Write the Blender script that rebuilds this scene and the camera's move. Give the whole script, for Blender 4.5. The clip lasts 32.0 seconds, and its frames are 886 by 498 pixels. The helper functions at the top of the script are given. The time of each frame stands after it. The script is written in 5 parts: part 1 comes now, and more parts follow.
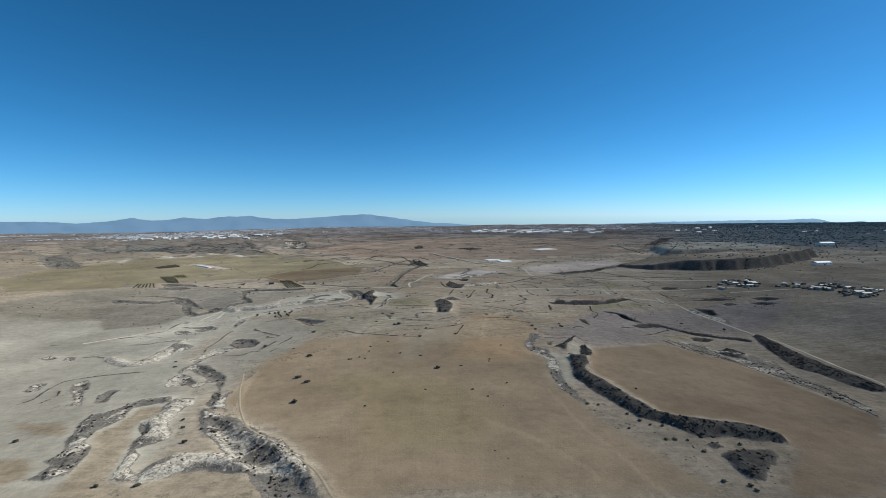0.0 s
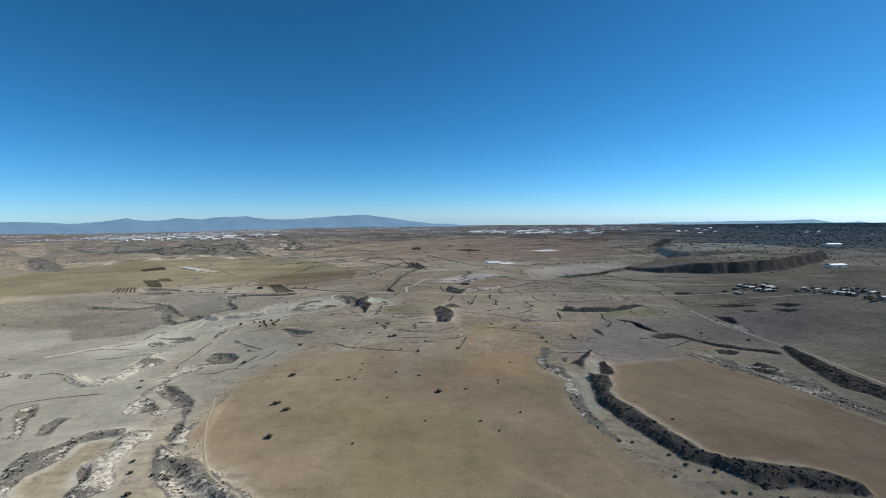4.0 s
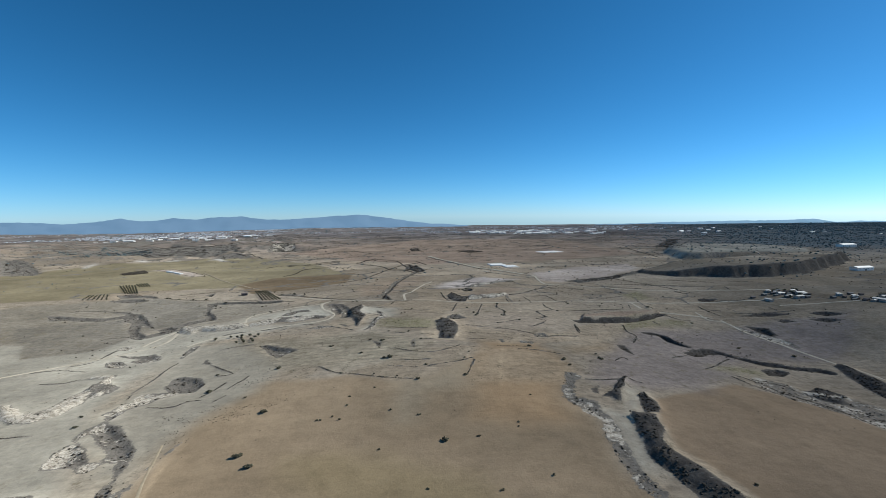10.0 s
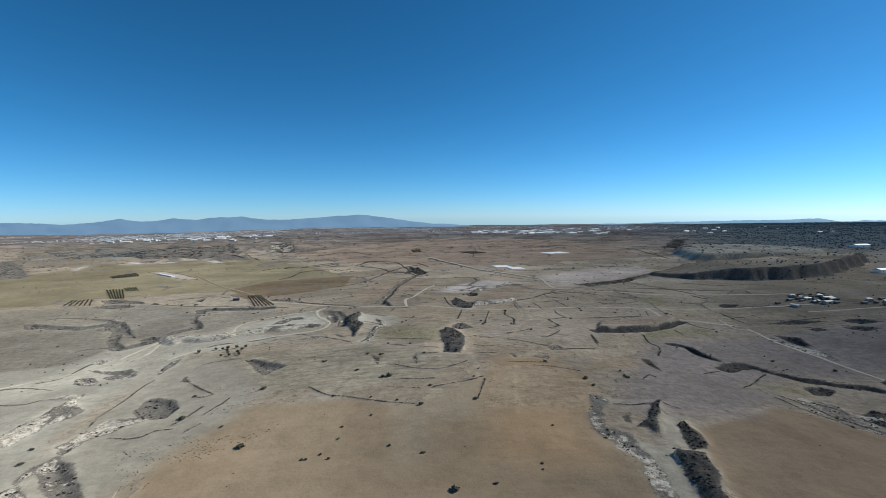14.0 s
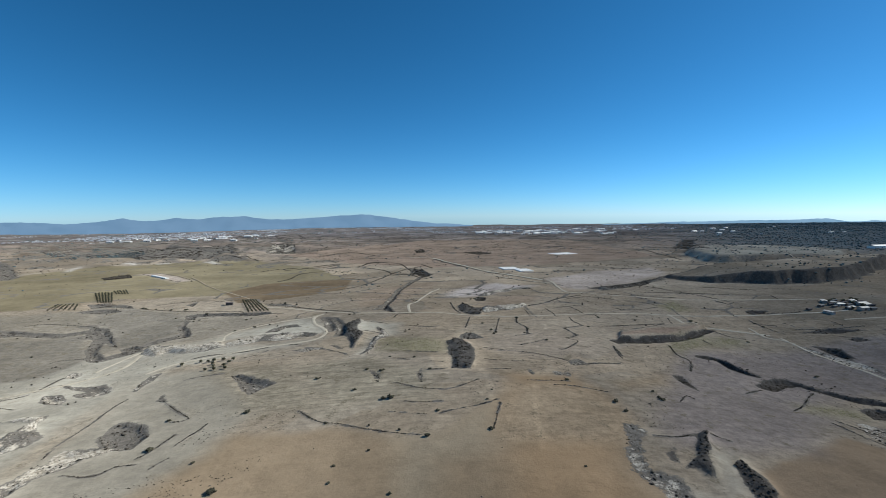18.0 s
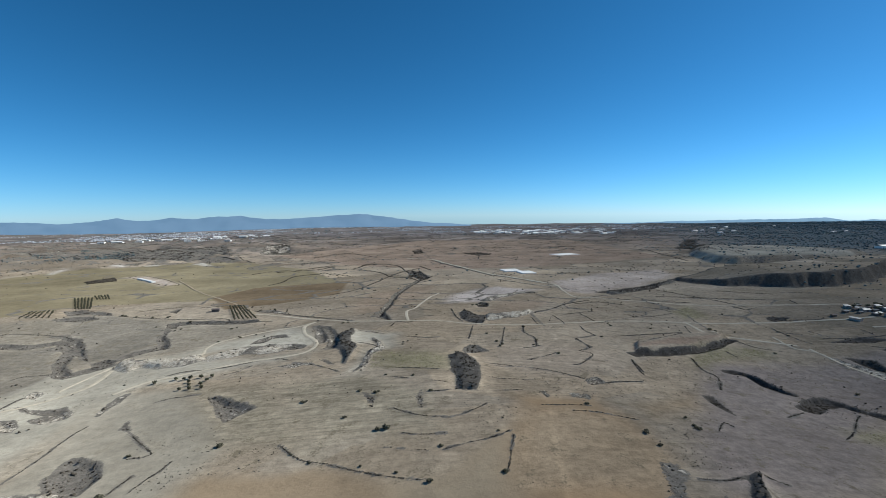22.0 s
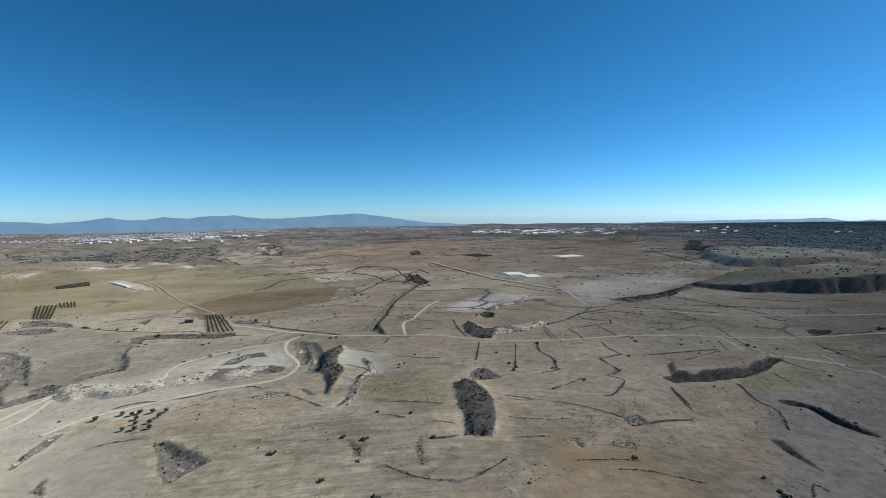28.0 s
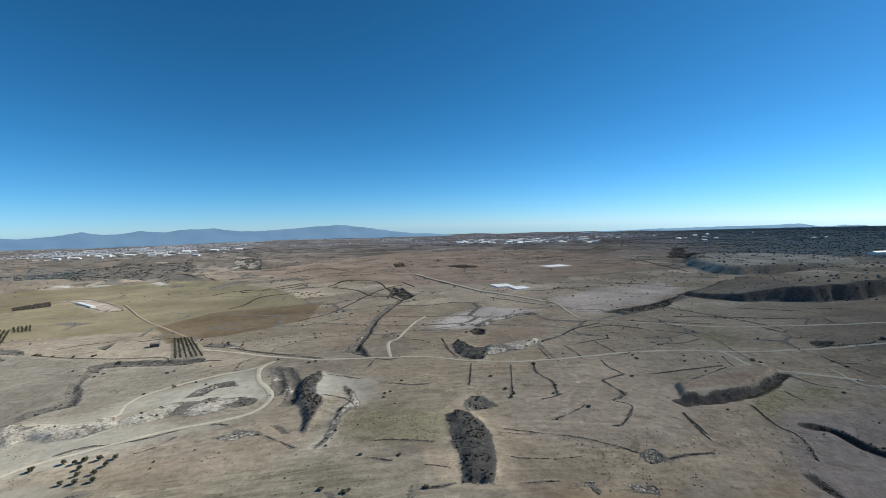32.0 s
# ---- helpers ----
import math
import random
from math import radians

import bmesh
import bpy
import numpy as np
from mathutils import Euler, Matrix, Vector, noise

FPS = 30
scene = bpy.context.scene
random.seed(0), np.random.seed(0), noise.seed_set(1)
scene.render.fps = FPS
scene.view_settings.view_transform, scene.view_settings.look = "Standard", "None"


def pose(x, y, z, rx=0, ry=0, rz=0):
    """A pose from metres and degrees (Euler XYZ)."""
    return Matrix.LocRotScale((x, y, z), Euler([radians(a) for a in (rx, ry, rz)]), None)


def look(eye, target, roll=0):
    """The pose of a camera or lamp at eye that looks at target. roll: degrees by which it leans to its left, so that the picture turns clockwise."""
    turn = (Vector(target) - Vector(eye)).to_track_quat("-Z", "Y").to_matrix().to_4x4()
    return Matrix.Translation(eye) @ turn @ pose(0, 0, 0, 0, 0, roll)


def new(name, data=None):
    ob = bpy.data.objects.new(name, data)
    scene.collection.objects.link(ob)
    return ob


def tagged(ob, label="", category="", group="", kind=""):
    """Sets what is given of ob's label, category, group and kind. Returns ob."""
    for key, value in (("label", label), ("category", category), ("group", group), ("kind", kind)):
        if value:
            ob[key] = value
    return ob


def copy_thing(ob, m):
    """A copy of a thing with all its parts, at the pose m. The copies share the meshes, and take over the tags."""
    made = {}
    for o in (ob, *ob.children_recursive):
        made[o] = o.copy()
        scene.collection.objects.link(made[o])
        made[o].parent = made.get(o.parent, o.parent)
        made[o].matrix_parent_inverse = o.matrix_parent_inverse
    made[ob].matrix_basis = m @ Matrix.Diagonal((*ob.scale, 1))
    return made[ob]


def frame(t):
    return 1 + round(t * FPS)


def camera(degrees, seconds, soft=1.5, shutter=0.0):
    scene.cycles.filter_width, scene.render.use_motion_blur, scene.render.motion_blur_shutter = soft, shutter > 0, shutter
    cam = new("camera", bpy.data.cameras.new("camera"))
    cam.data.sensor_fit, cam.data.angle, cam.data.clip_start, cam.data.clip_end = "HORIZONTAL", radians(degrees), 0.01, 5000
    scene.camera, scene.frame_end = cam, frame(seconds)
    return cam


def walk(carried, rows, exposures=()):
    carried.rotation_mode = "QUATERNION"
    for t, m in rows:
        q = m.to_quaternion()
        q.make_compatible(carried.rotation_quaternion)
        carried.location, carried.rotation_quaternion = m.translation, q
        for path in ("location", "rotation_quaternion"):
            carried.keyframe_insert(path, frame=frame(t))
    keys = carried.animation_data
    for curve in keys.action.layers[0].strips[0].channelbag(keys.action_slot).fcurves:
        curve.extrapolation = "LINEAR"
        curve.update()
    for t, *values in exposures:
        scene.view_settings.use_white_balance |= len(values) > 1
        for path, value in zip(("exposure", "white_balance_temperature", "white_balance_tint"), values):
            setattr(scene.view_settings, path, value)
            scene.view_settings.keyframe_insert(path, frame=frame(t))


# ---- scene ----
# The flight: seconds, place, tilt, heading, lean
cam = camera(88, 32.0, soft=0.8)
FLIGHT = [
    (0, 0, -0, 96.61, 85.918, -3.29, -0.438),
    (1, -0, 10.01, 96.5, 85.942, -3.37, -0.39),
    (2, -0.09, 19.77, 96.41, 85.973, -3.406, -0.396),
    (3, -0.16, 29.11, 96.4, 85.962, -3.501, -0.426),
    (4, -0.17, 38.18, 96.44, 85.977, -3.594, -0.411),
    (5, -0.11, 47.14, 96.48, 85.987, -3.638, -0.417),
    (6, 0.01, 56.08, 96.5, 86.027, -3.715, -0.49),
    (7, 0.06, 64.94, 96.51, 86.025, -3.799, -0.532),
    (8, 0.06, 73.67, 96.52, 85.993, -3.871, -0.518),
    (9, -0.08, 82.43, 96.51, 85.984, -3.9, -0.46),
    (9.5, -0.18, 86.84, 96.47, 85.971, -3.843, -0.464),
    (10, -0.29, 91.27, 96.41, 85.964, -3.8, -0.485),
    (10.5, -0.42, 95.67, 96.34, 85.958, -3.699, -0.483),
    (11, -0.55, 100.01, 96.3, 85.953, -3.444, -0.49),
    (11.5, -0.65, 104.21, 96.29, 85.932, -3.303, -0.485),
    (12, -0.72, 108.35, 96.34, 85.912, -3.2, -0.486),
    (12.5, -0.75, 112.52, 96.44, 85.944, -3.203, -0.513),
    (13, -0.78, 116.76, 96.58, 85.95, -3.259, -0.561),
    (13.5, -0.79, 121.04, 96.72, 85.941, -3.486, -0.551),
    (14, -0.84, 125.3, 96.82, 85.956, -3.648, -0.538),
    (14.5, -0.89, 129.54, 96.89, 85.921, -3.709, -0.566),
    (15, -0.91, 133.75, 96.91, 85.913, -3.824, -0.562),
    (15.5, -0.92, 137.96, 96.89, 85.921, -3.944, -0.54),
    (16, -0.96, 142.16, 96.85, 85.936, -4.021, -0.516),
    (16.5, -1.04, 146.36, 96.79, 85.946, -4.008, -0.504),
    (17, -1.19, 150.57, 96.72, 85.943, -3.855, -0.52),
    (17.5, -1.41, 154.71, 96.65, 85.956, -3.523, -0.528),
    (18, -1.63, 158.76, 96.58, 85.93, -3.244, -0.506),
    (18.5, -1.87, 162.76, 96.55, 85.928, -3.087, -0.535),
    (19, -2.06, 166.73, 96.58, 85.901, -3.083, -0.554),
    (19.5, -2.24, 170.68, 96.69, 85.897, -3.079, -0.579),
    (20, -2.36, 174.59, 96.87, 85.942, -3.071, -0.591),
    (20.5, -2.39, 178.47, 97.1, 85.909, -3.159, -0.574),
    (21, -2.39, 182.4, 97.35, 85.914, -3.474, -0.558),
    (22, -2.35, 190.38, 97.8, 85.852, -3.535, -0.567),
    (23, -2.33, 198.37, 98.08, 85.815, -3.621, -0.548),
    (24, -2.46, 206.23, 98.24, 85.804, -3.702, -0.58),
    (25, -2.71, 214.42, 98.29, 85.803, -3.745, -0.573),
    (26, -2.86, 223.06, 98.19, 85.872, -3.81, -0.551),
    (27, -2.95, 232.15, 98.06, 85.835, -3.873, -0.493),
    (28, -3.1, 241.24, 98.03, 85.809, -3.936, -0.485),
    (28.5, -3.21, 245.61, 98.07, 85.839, -3.981, -0.445),
    (29, -3.37, 249.75, 98.19, 85.842, -3.99, -0.418),
    (29.5, -3.61, 253.57, 98.38, 86.189, -3.969, -0.405),
    (30, -3.83, 256.92, 98.61, 86.443, -3.881, -0.507),
    (30.5, -3.98, 259.77, 98.84, 86.659, -3.835, -0.652),
    (31, -4.02, 262.2, 99.03, 86.844, -3.966, -0.82),
    (31.5, -3.96, 264.27, 99.19, 86.966, -4.742, -1.005),
    (32, -3.85, 266.15, 99.32, 87.049, -5.987, -1.185),
]
walk(cam, [(t, pose(x, y, z) @ pose(0, 0, 0, 0, 0, turn) @ pose(0, 0, 0, tilt) @ pose(0, 0, 0, 0, 0, lean))
           for t, x, y, z, tilt, turn, lean in FLIGHT])
scene.view_settings.exposure = 0.55
scene.view_settings.use_white_balance = True
scene.view_settings.white_balance_temperature = 5700
scene.view_settings.white_balance_tint = 9.0

# ---- daylight: clear winter sky, low sun on the right ----
SUN_AZ, SUN_EL = 78.0, 34.0
world = bpy.data.worlds.new("clear_sky")
scene.world = world
world.use_nodes = True
sky = world.node_tree.nodes.new("ShaderNodeTexSky")
sky.sky_type = "NISHITA"
sky.sun_disc = False
sky.sun_elevation, sky.sun_rotation = radians(SUN_EL), radians(SUN_AZ)
sky.altitude, sky.air_density, sky.dust_density, sky.ozone_density = 150, 0.6, 0.1, 6.0
back = world.node_tree.nodes["Background"]
back.inputs["Strength"].default_value = 0.059
clear = world.node_tree.nodes.new("ShaderNodeHueSaturation")
clear.inputs["Saturation"].default_value = 1.12
clear.inputs["Hue"].default_value = 0.48
world.node_tree.links.new(sky.outputs[0], clear.inputs["Color"])
deep = world.node_tree.nodes.new("ShaderNodeGamma")
deep.inputs["Gamma"].default_value = 1.12
world.node_tree.links.new(clear.outputs[0], deep.inputs["Color"])
world.node_tree.links.new(deep.outputs[0], back.inputs[0])
sun_data = bpy.data.lights.new("sun", "SUN")
sun_data.energy, sun_data.angle, sun_data.color = 4.2, radians(0.53), (1.0, 0.92, 0.75)
sun_way = Vector((math.sin(radians(SUN_AZ)) * math.cos(radians(SUN_EL)),
                  math.cos(radians(SUN_AZ)) * math.cos(radians(SUN_EL)), math.sin(radians(SUN_EL))))
new("sun", sun_data).matrix_world = look(sun_way * 300, (0, 0, 0))

# ---- materials ----


def nodes_of(name, rough=0.9):
    m = bpy.data.materials.new(name)
    m.use_nodes = True
    b = m.node_tree.nodes["Principled BSDF"]
    b.inputs["Roughness"].default_value = rough
    b.inputs["Specular IOR Level"].default_value = 0.2
    return m, m.node_tree.nodes, m.node_tree.links, b


def add(nodes, kind, **inputs):
    n = nodes.new(kind)
    for k, v in inputs.items():
        n.inputs[k.replace("_", " ")].default_value = v
    return n


def blend(nodes, links, mode, fac, a, b):
    n = nodes.new("ShaderNodeMix")
    n.data_type, n.blend_type = "RGBA", mode
    for sock, v in ((n.inputs[0], fac), (n.inputs[6], a), (n.inputs[7], b)):
        if isinstance(v, bpy.types.NodeSocket):
            links.new(v, sock)
        elif isinstance(v, tuple):
            sock.default_value = (*v, 1)
        else:
            sock.default_value = v
    return n.outputs[2]


def ramp(nodes, links, value, lo, hi, a=0.0, b=1.0):
    n = nodes.new("ShaderNodeMapRange")
    n.inputs[1].default_value, n.inputs[2].default_value = lo, hi
    n.inputs[3].default_value, n.inputs[4].default_value = a, b
    links.new(value, n.inputs[0])
    return n.outputs[0]


def maths(nodes, links, op, a, b):
    n = nodes.new("ShaderNodeMath")
    n.operation = op
    for sock, v in ((n.inputs[0], a), (n.inputs[1], b)):
        if isinstance(v, bpy.types.NodeSocket):
            links.new(v, sock)
        else:
            sock.default_value = v
    return n.outputs[0]


def plain(name, colour, rough=0.8, grain=4.0, amount=0.35, per_island=False, per_object=False, metal=0.0):
    """A surface with grain at two scales, and a tint of its own for each piece."""
    m, nodes, links, b = nodes_of(name, rough)
    geo = nodes.new("ShaderNodeTexCoord")
    n1 = add(nodes, "ShaderNodeTexNoise", Scale=grain, Detail=6.0, Roughness=0.65)
    n2 = add(nodes, "ShaderNodeTexNoise", Scale=grain * 0.12, Detail=3.0)
    links.new(geo.outputs["Object"], n1.inputs["Vector"])
    links.new(geo.outputs["Object"], n2.inputs["Vector"])
    v = maths(nodes, links, "ADD", ramp(nodes, links, n1.outputs[0], 0.25, 0.75, 1 - amount, 1 + amount),
              ramp(nodes, links, n2.outputs[0], 0.3, 0.7, -amount * 0.6, amount * 0.6))
    if per_island:
        g = nodes.new("ShaderNodeNewGeometry")
        v = maths(nodes, links, "MULTIPLY", v, ramp(nodes, links, g.outputs["Random Per Island"], 0, 1, 0.6, 1.4))
    if per_object:
        o = nodes.new("ShaderNodeObjectInfo")
        v = maths(nodes, links, "MULTIPLY", v, ramp(nodes, links, o.outputs["Random"], 0, 1, 0.75, 1.25))
    c = nodes.new("ShaderNodeVectorMath")
    c.operation = "SCALE"
    c.inputs[0].default_value = colour
    links.new(v, c.inputs["Scale"])
    links.new(c.outputs[0], b.inputs["Base Color"])
    b.inputs["Metallic"].default_value = metal
    if rough > 0.89:
        b.inputs["Diffuse Roughness"].default_value = 0.8
        b.inputs["Specular IOR Level"].default_value = 0.0
    bump = add(nodes, "ShaderNodeBump", Strength=0.4, Distance=0.1)
    links.new(n1.outputs[0], bump.inputs["Height"])
    links.new(bump.outputs[0], b.inputs["Normal"])
    return m


# Soils
LIME = (0.50, 0.47, 0.41)
BROWN, WARM, OCHRE, UMBER = (0.282, 0.218, 0.142), (0.32, 0.25, 0.165), (0.232, 0.2, 0.126), (0.165, 0.126, 0.08)
CREAM, PALE, LILAC, GREYISH = (0.318, 0.297, 0.24), (0.36, 0.335, 0.27), (0.41, 0.35, 0.293), (0.248, 0.213, 0.184)
RUDDY, GREENISH, TILLED, SLATE = (0.275, 0.212, 0.158), (0.272, 0.24, 0.156), (0.272, 0.238, 0.174), (0.205, 0.186, 0.15)
DUN, COMMON, BUFF = (0.265, 0.21, 0.152), (0.296, 0.248, 0.182), (0.258, 0.215, 0.154)
ASHEN, DRAB = (0.47, 0.415, 0.365), (0.245, 0.219, 0.172)
RUST, BLEACHED, OLIVE_SOIL = (0.318, 0.227, 0.134), (0.3, 0.248, 0.172), (0.272, 0.214, 0.126)
DUSTY = (0.298, 0.272, 0.215)
DARK_BROWN, FALLOW = (0.25, 0.19, 0.126), (0.33, 0.276, 0.208)


def ground_material():
    m, nodes, links, b = nodes_of("dry_earth", 0.95)
    b.inputs["Specular IOR Level"].default_value = 0.0
    b.inputs["Diffuse Roughness"].default_value = 0.8
    co = nodes.new("ShaderNodeTexCoord").outputs["Object"]

    def noise_at(scale, detail=5.0, rough=0.6, stretch=None):
        n = add(nodes, "ShaderNodeTexNoise", Scale=scale, Detail=detail, Roughness=rough, Distortion=1.2 if stretch else 0.0)
        v = co
        if stretch:
            mp = nodes.new("ShaderNodeMapping")
            mp.inputs["Rotation"].default_value = (0, 0, radians(stretch[0]))
            mp.inputs["Scale"].default_value = (stretch[1], 1, 1)
            links.new(co, mp.inputs["Vector"])
            v = mp.outputs[0]
        links.new(v, n.inputs["Vector"])
        return n.outputs[0]

    def attr(name, out="Fac"):
        a = nodes.new("ShaderNodeAttribute")
        a.attribute_name = name
        return a.outputs[out]

    soil, scrub, chalk, till, wild, scrub_shade = attr("soil", "Color"), attr("scrub"), attr("chalk"), attr("till"), attr("wild"), attr("scrub_shade")
    broad, mid, fine = noise_at(0.018, 5), noise_at(0.11, 6, 0.65), noise_at(0.9, 5, 0.7)
    lines = noise_at(0.24, 6, 0.72, (34, 0.09))
    tone = maths(nodes, links, "MULTIPLY", ramp(nodes, links, broad, 0.3, 0.7, 0.84, 1.18),
                 ramp(nodes, links, mid, 0.28, 0.72, 0.86, 1.14))
    tone = maths(nodes, links, "MULTIPLY", tone, ramp(nodes, links, fine, 0.25, 0.75, 0.91, 1.09))
    # scuffed and weedy patches on ground that is not under the plough
    wisps = noise_at(0.16, 5, 0.7, (-52, 0.22))
    scuff = maths(nodes, links, "ADD", ramp(nodes, links, noise_at(0.24, 6, 0.75), 0.36, 0.64, -0.16, 0.24), ramp(nodes, links, wisps, 0.35, 0.65, -0.13, 0.13))
    tone = maths(nodes, links, "MULTIPLY", tone, maths(nodes, links, "ADD", 1.0, maths(nodes, links, "MULTIPLY", wild, scuff)))
    streak = ramp(nodes, links, lines, 0.3, 0.7, -0.45, 0.45)
    tone = maths(nodes, links, "MULTIPLY", tone, maths(nodes, links, "ADD", 1.0, maths(nodes, links, "MULTIPLY", till, streak)))
    sc = nodes.new("ShaderNodeVectorMath")
    sc.operation = "SCALE"
    links.new(soil, sc.inputs[0])
    links.new(tone, sc.inputs["Scale"])
    # scattered dry weeds, thicker on uncropped ground
    weed = ramp(nodes, links, maths(nodes, links, "ADD", mid, maths(nodes, links, "MULTIPLY", fine, 0.6)), 0.86, 0.98)
    col = blend(nodes, links, "MIX", maths(nodes, links, "MULTIPLY", maths(nodes, links, "MULTIPLY", weed, 0.75), wild), sc.outputs[0], (0.15, 0.125, 0.085))
    vein = noise_at(0.33, 6, 0.72)
    # bare chalk
    uneven = maths(nodes, links, "ADD", maths(nodes, links, "MULTIPLY", mid, 0.7), maths(nodes, links, "MULTIPLY", vein, 1.1))
    cut = ramp(nodes, links, maths(nodes, links, "ADD", chalk, maths(nodes, links, "SUBTRACT", uneven, 0.9)), 0.38, 0.52)
    bright = blend(nodes, links, "MIX", ramp(nodes, links, maths(nodes, links, "ADD", maths(nodes, links, "MULTIPLY", fine, 0.5), maths(nodes, links, "MULTIPLY", vein, 0.5)), 0.42, 0.58), (0.26, 0.222, 0.172), (0.62, 0.56, 0.465))
    # scrub litter on the banks
    fringe = maths(nodes, links, "ADD", scrub, maths(nodes, links, "MULTIPLY", maths(nodes, links, "SUBTRACT", maths(nodes, links, "ADD", fine, maths(nodes, links, "MULTIPLY", vein, 1.6)), 1.3), 0.9))
    litter = blend(nodes, links, "MIX", ramp(nodes, links, fine, 0.3, 0.7), (0.125, 0.112, 0.096), (0.245, 0.22, 0.188))
    litter = blend(nodes, links, "MIX", ramp(nodes, links, noise_at(0.2, 4, 0.6), 0.45, 0.65, 0.0, 0.5), litter, (0.072, 0.063, 0.054))
    # shade of slopes turned from the sun, mixed into the litter colour
    litter = blend(nodes, links, "MIX", maths(nodes, links, "MULTIPLY", scrub_shade, ramp(nodes, links, vein, 0.35, 0.6, 1.0, 0.55)), litter, (0.06, 0.052, 0.046))
    col = blend(nodes, links, "MIX", ramp(nodes, links, fringe, 0.38, 0.54), col, litter)
    col = blend(nodes, links, "MIX", cut, col, bright)
    links.new(col, b.inputs["Base Color"])
    bump = add(nodes, "ShaderNodeBump", Strength=0.45, Distance=0.5)
    hgt = maths(nodes, links, "ADD", maths(nodes, links, "MULTIPLY", mid, 1.6), maths(nodes, links, "MULTIPLY", fine, 0.7))
    rugged = maths(nodes, links, "MULTIPLY", maths(nodes, links, "MAXIMUM", scrub, chalk), maths(nodes, links, "MULTIPLY", vein, 2.6))
    hgt = maths(nodes, links, "ADD", hgt, rugged)
    links.new(hgt, bump.inputs["Height"])
    links.new(bump.outputs[0], b.inputs["Normal"])
    return m


EARTH = ground_material()
TRACK = plain("track_gravel", (0.48, 0.42, 0.325), 0.95, 0.5, 0.22)
WORN = plain("worn_earth", (0.345, 0.285, 0.2), 0.95, 0.5, 0.2)
SCRUB = plain("dry_scrub", (0.078, 0.067, 0.054), 0.9, 1.2, 0.3, per_island=True)
GARIGUE = plain("greyed_scrub", (0.17, 0.148, 0.12), 0.9, 1.2, 0.3, per_island=True)
LEAF = plain("olive_leaves", (0.07, 0.069, 0.042), 0.7, 3.0, 0.35, per_island=True, per_object=True)
SHRUB_LEAF = plain("shrub_leaves", (0.075, 0.07, 0.046), 0.8, 3.0, 0.35, per_island=True, per_object=True)
WEED = plain("green_weed", (0.2, 0.195, 0.085), 0.9, 2.0, 0.3, per_island=True)
BARK = plain("bark", (0.12, 0.095, 0.07), 0.9, 6.0, 0.3)
ROCK = plain("chalk_rock", (0.38, 0.335, 0.27), 0.9, 1.5, 0.3, per_island=True)
# far foliage tinted blue-grey: haze put into the leaf colour
HAZY_WOODS = plain("hazy_foliage", (0.105, 0.14, 0.148), 0.9, 0.2, 0.3, per_island=True)
WHITE = plain("white_render", (0.78, 0.76, 0.72), 0.7, 0.4, 0.08, per_object=True)
# white walls greyed towards blue, distance haze painted into them
HAZY_TOWN = plain("hazy_town_walls", (0.37, 0.385, 0.41), 0.8, 0.1, 0.15, per_island=True)
TILES = plain("roof_sheet", (0.22, 0.18, 0.16), 0.9, 0.6, 0.15, per_object=True)
FILM = plain("greenhouse_film", (0.74, 0.72, 0.68), 0.6, 0.3, 0.08)
PALE_ROOF = plain("pale_roof", (0.4, 0.39, 0.37), 0.8, 0.6, 0.2, per_object=True)
TIN = plain("pale_sheet", (0.30, 0.28, 0.255), 0.9, 0.6, 0.15, per_object=True)
SHEET = plain("rusty_sheet", (0.13, 0.115, 0.105), 0.9, 0.8, 0.25, per_object=True)
DARKWIN = plain("window_dark", (0.04, 0.045, 0.05), 0.2, 2.0, 0.1)

# ---- the plan ----
FIELDS, GULLIES, PATCHES, HEDGES, TRACKS, FAINT = [], [], [], [], [], []


def field(outline, soil):
    FIELDS.append((outline, soil))


def gully(line, width, depth, chalk):
    GULLIES.append((line, width, depth, chalk))


def scrub(outline, cover):
    PATCHES.append((outline, cover, 0.12, 2.2))


def erode(outline, chalk, depth, cover=1.0):
    PATCHES.append((outline, cover, chalk, depth))


def faint(line, width):
    FAINT.append((line, width))


def hedge(line, width):
    HEDGES.append((line, width))


def track(line, width, worn=False):
    TRACKS.append((line, width, worn))


# fields by their soil
field([(-108, 258), (-111, 319), (-108, 366), (-44, 358), (0, 338), (42, 389), (91, 386), (85, 335), (85, 283), (82, 237), (84, 203), (95, 177), (103, 149), (104, 143), (-28, 153), (-53, 191), (-82, 220)], BROWN)
field([(-54, 274), (-12, 272), (23, 246), (36, 203), (21, 176), (-23, 181)], OLIVE_SOIL)
field([(45, 419), (89, 415), (96, 384), (82, 338), (68, 290), (26, 293), (31, 339)], RUST)
field([(-9, 342), (3, 346), (34, 374), (28, 330), (3, 324), (1, 291), (-11, 292)], BLEACHED)
field([(122, 313), (198, 357), (236, 323), (232, 258), (234, 211), (160, 142), (126, 142), (156, 178), (146, 202), (120, 210), (110, 238), (105, 264)], DARK_BROWN)
field([(-676, 769), (-709, 933), (-645, 1124), (-434, 1248), (-205, 1058), (-112, 882), (-137, 741), (-237, 749), (-369, 745), (-432, 685), (-554, 650)], OCHRE)
field([(-258, 770), (-227, 841), (-101, 888), (-99, 773), (-164, 712), (-209, 698)], UMBER)
field([(-501, 510), (-370, 527), (-268, 543), (-184, 490), (-177, 404), (-169, 340), (-126, 272), (-121, 246), (-105, 174), (-139, 167), (-197, 175)], CREAM)
field([(-190, 470), (-140, 466), (-100, 420), (-86, 391), (-90, 350), (-106, 310), (-108, 262), (-130, 262), (-170, 335)], DUSTY)
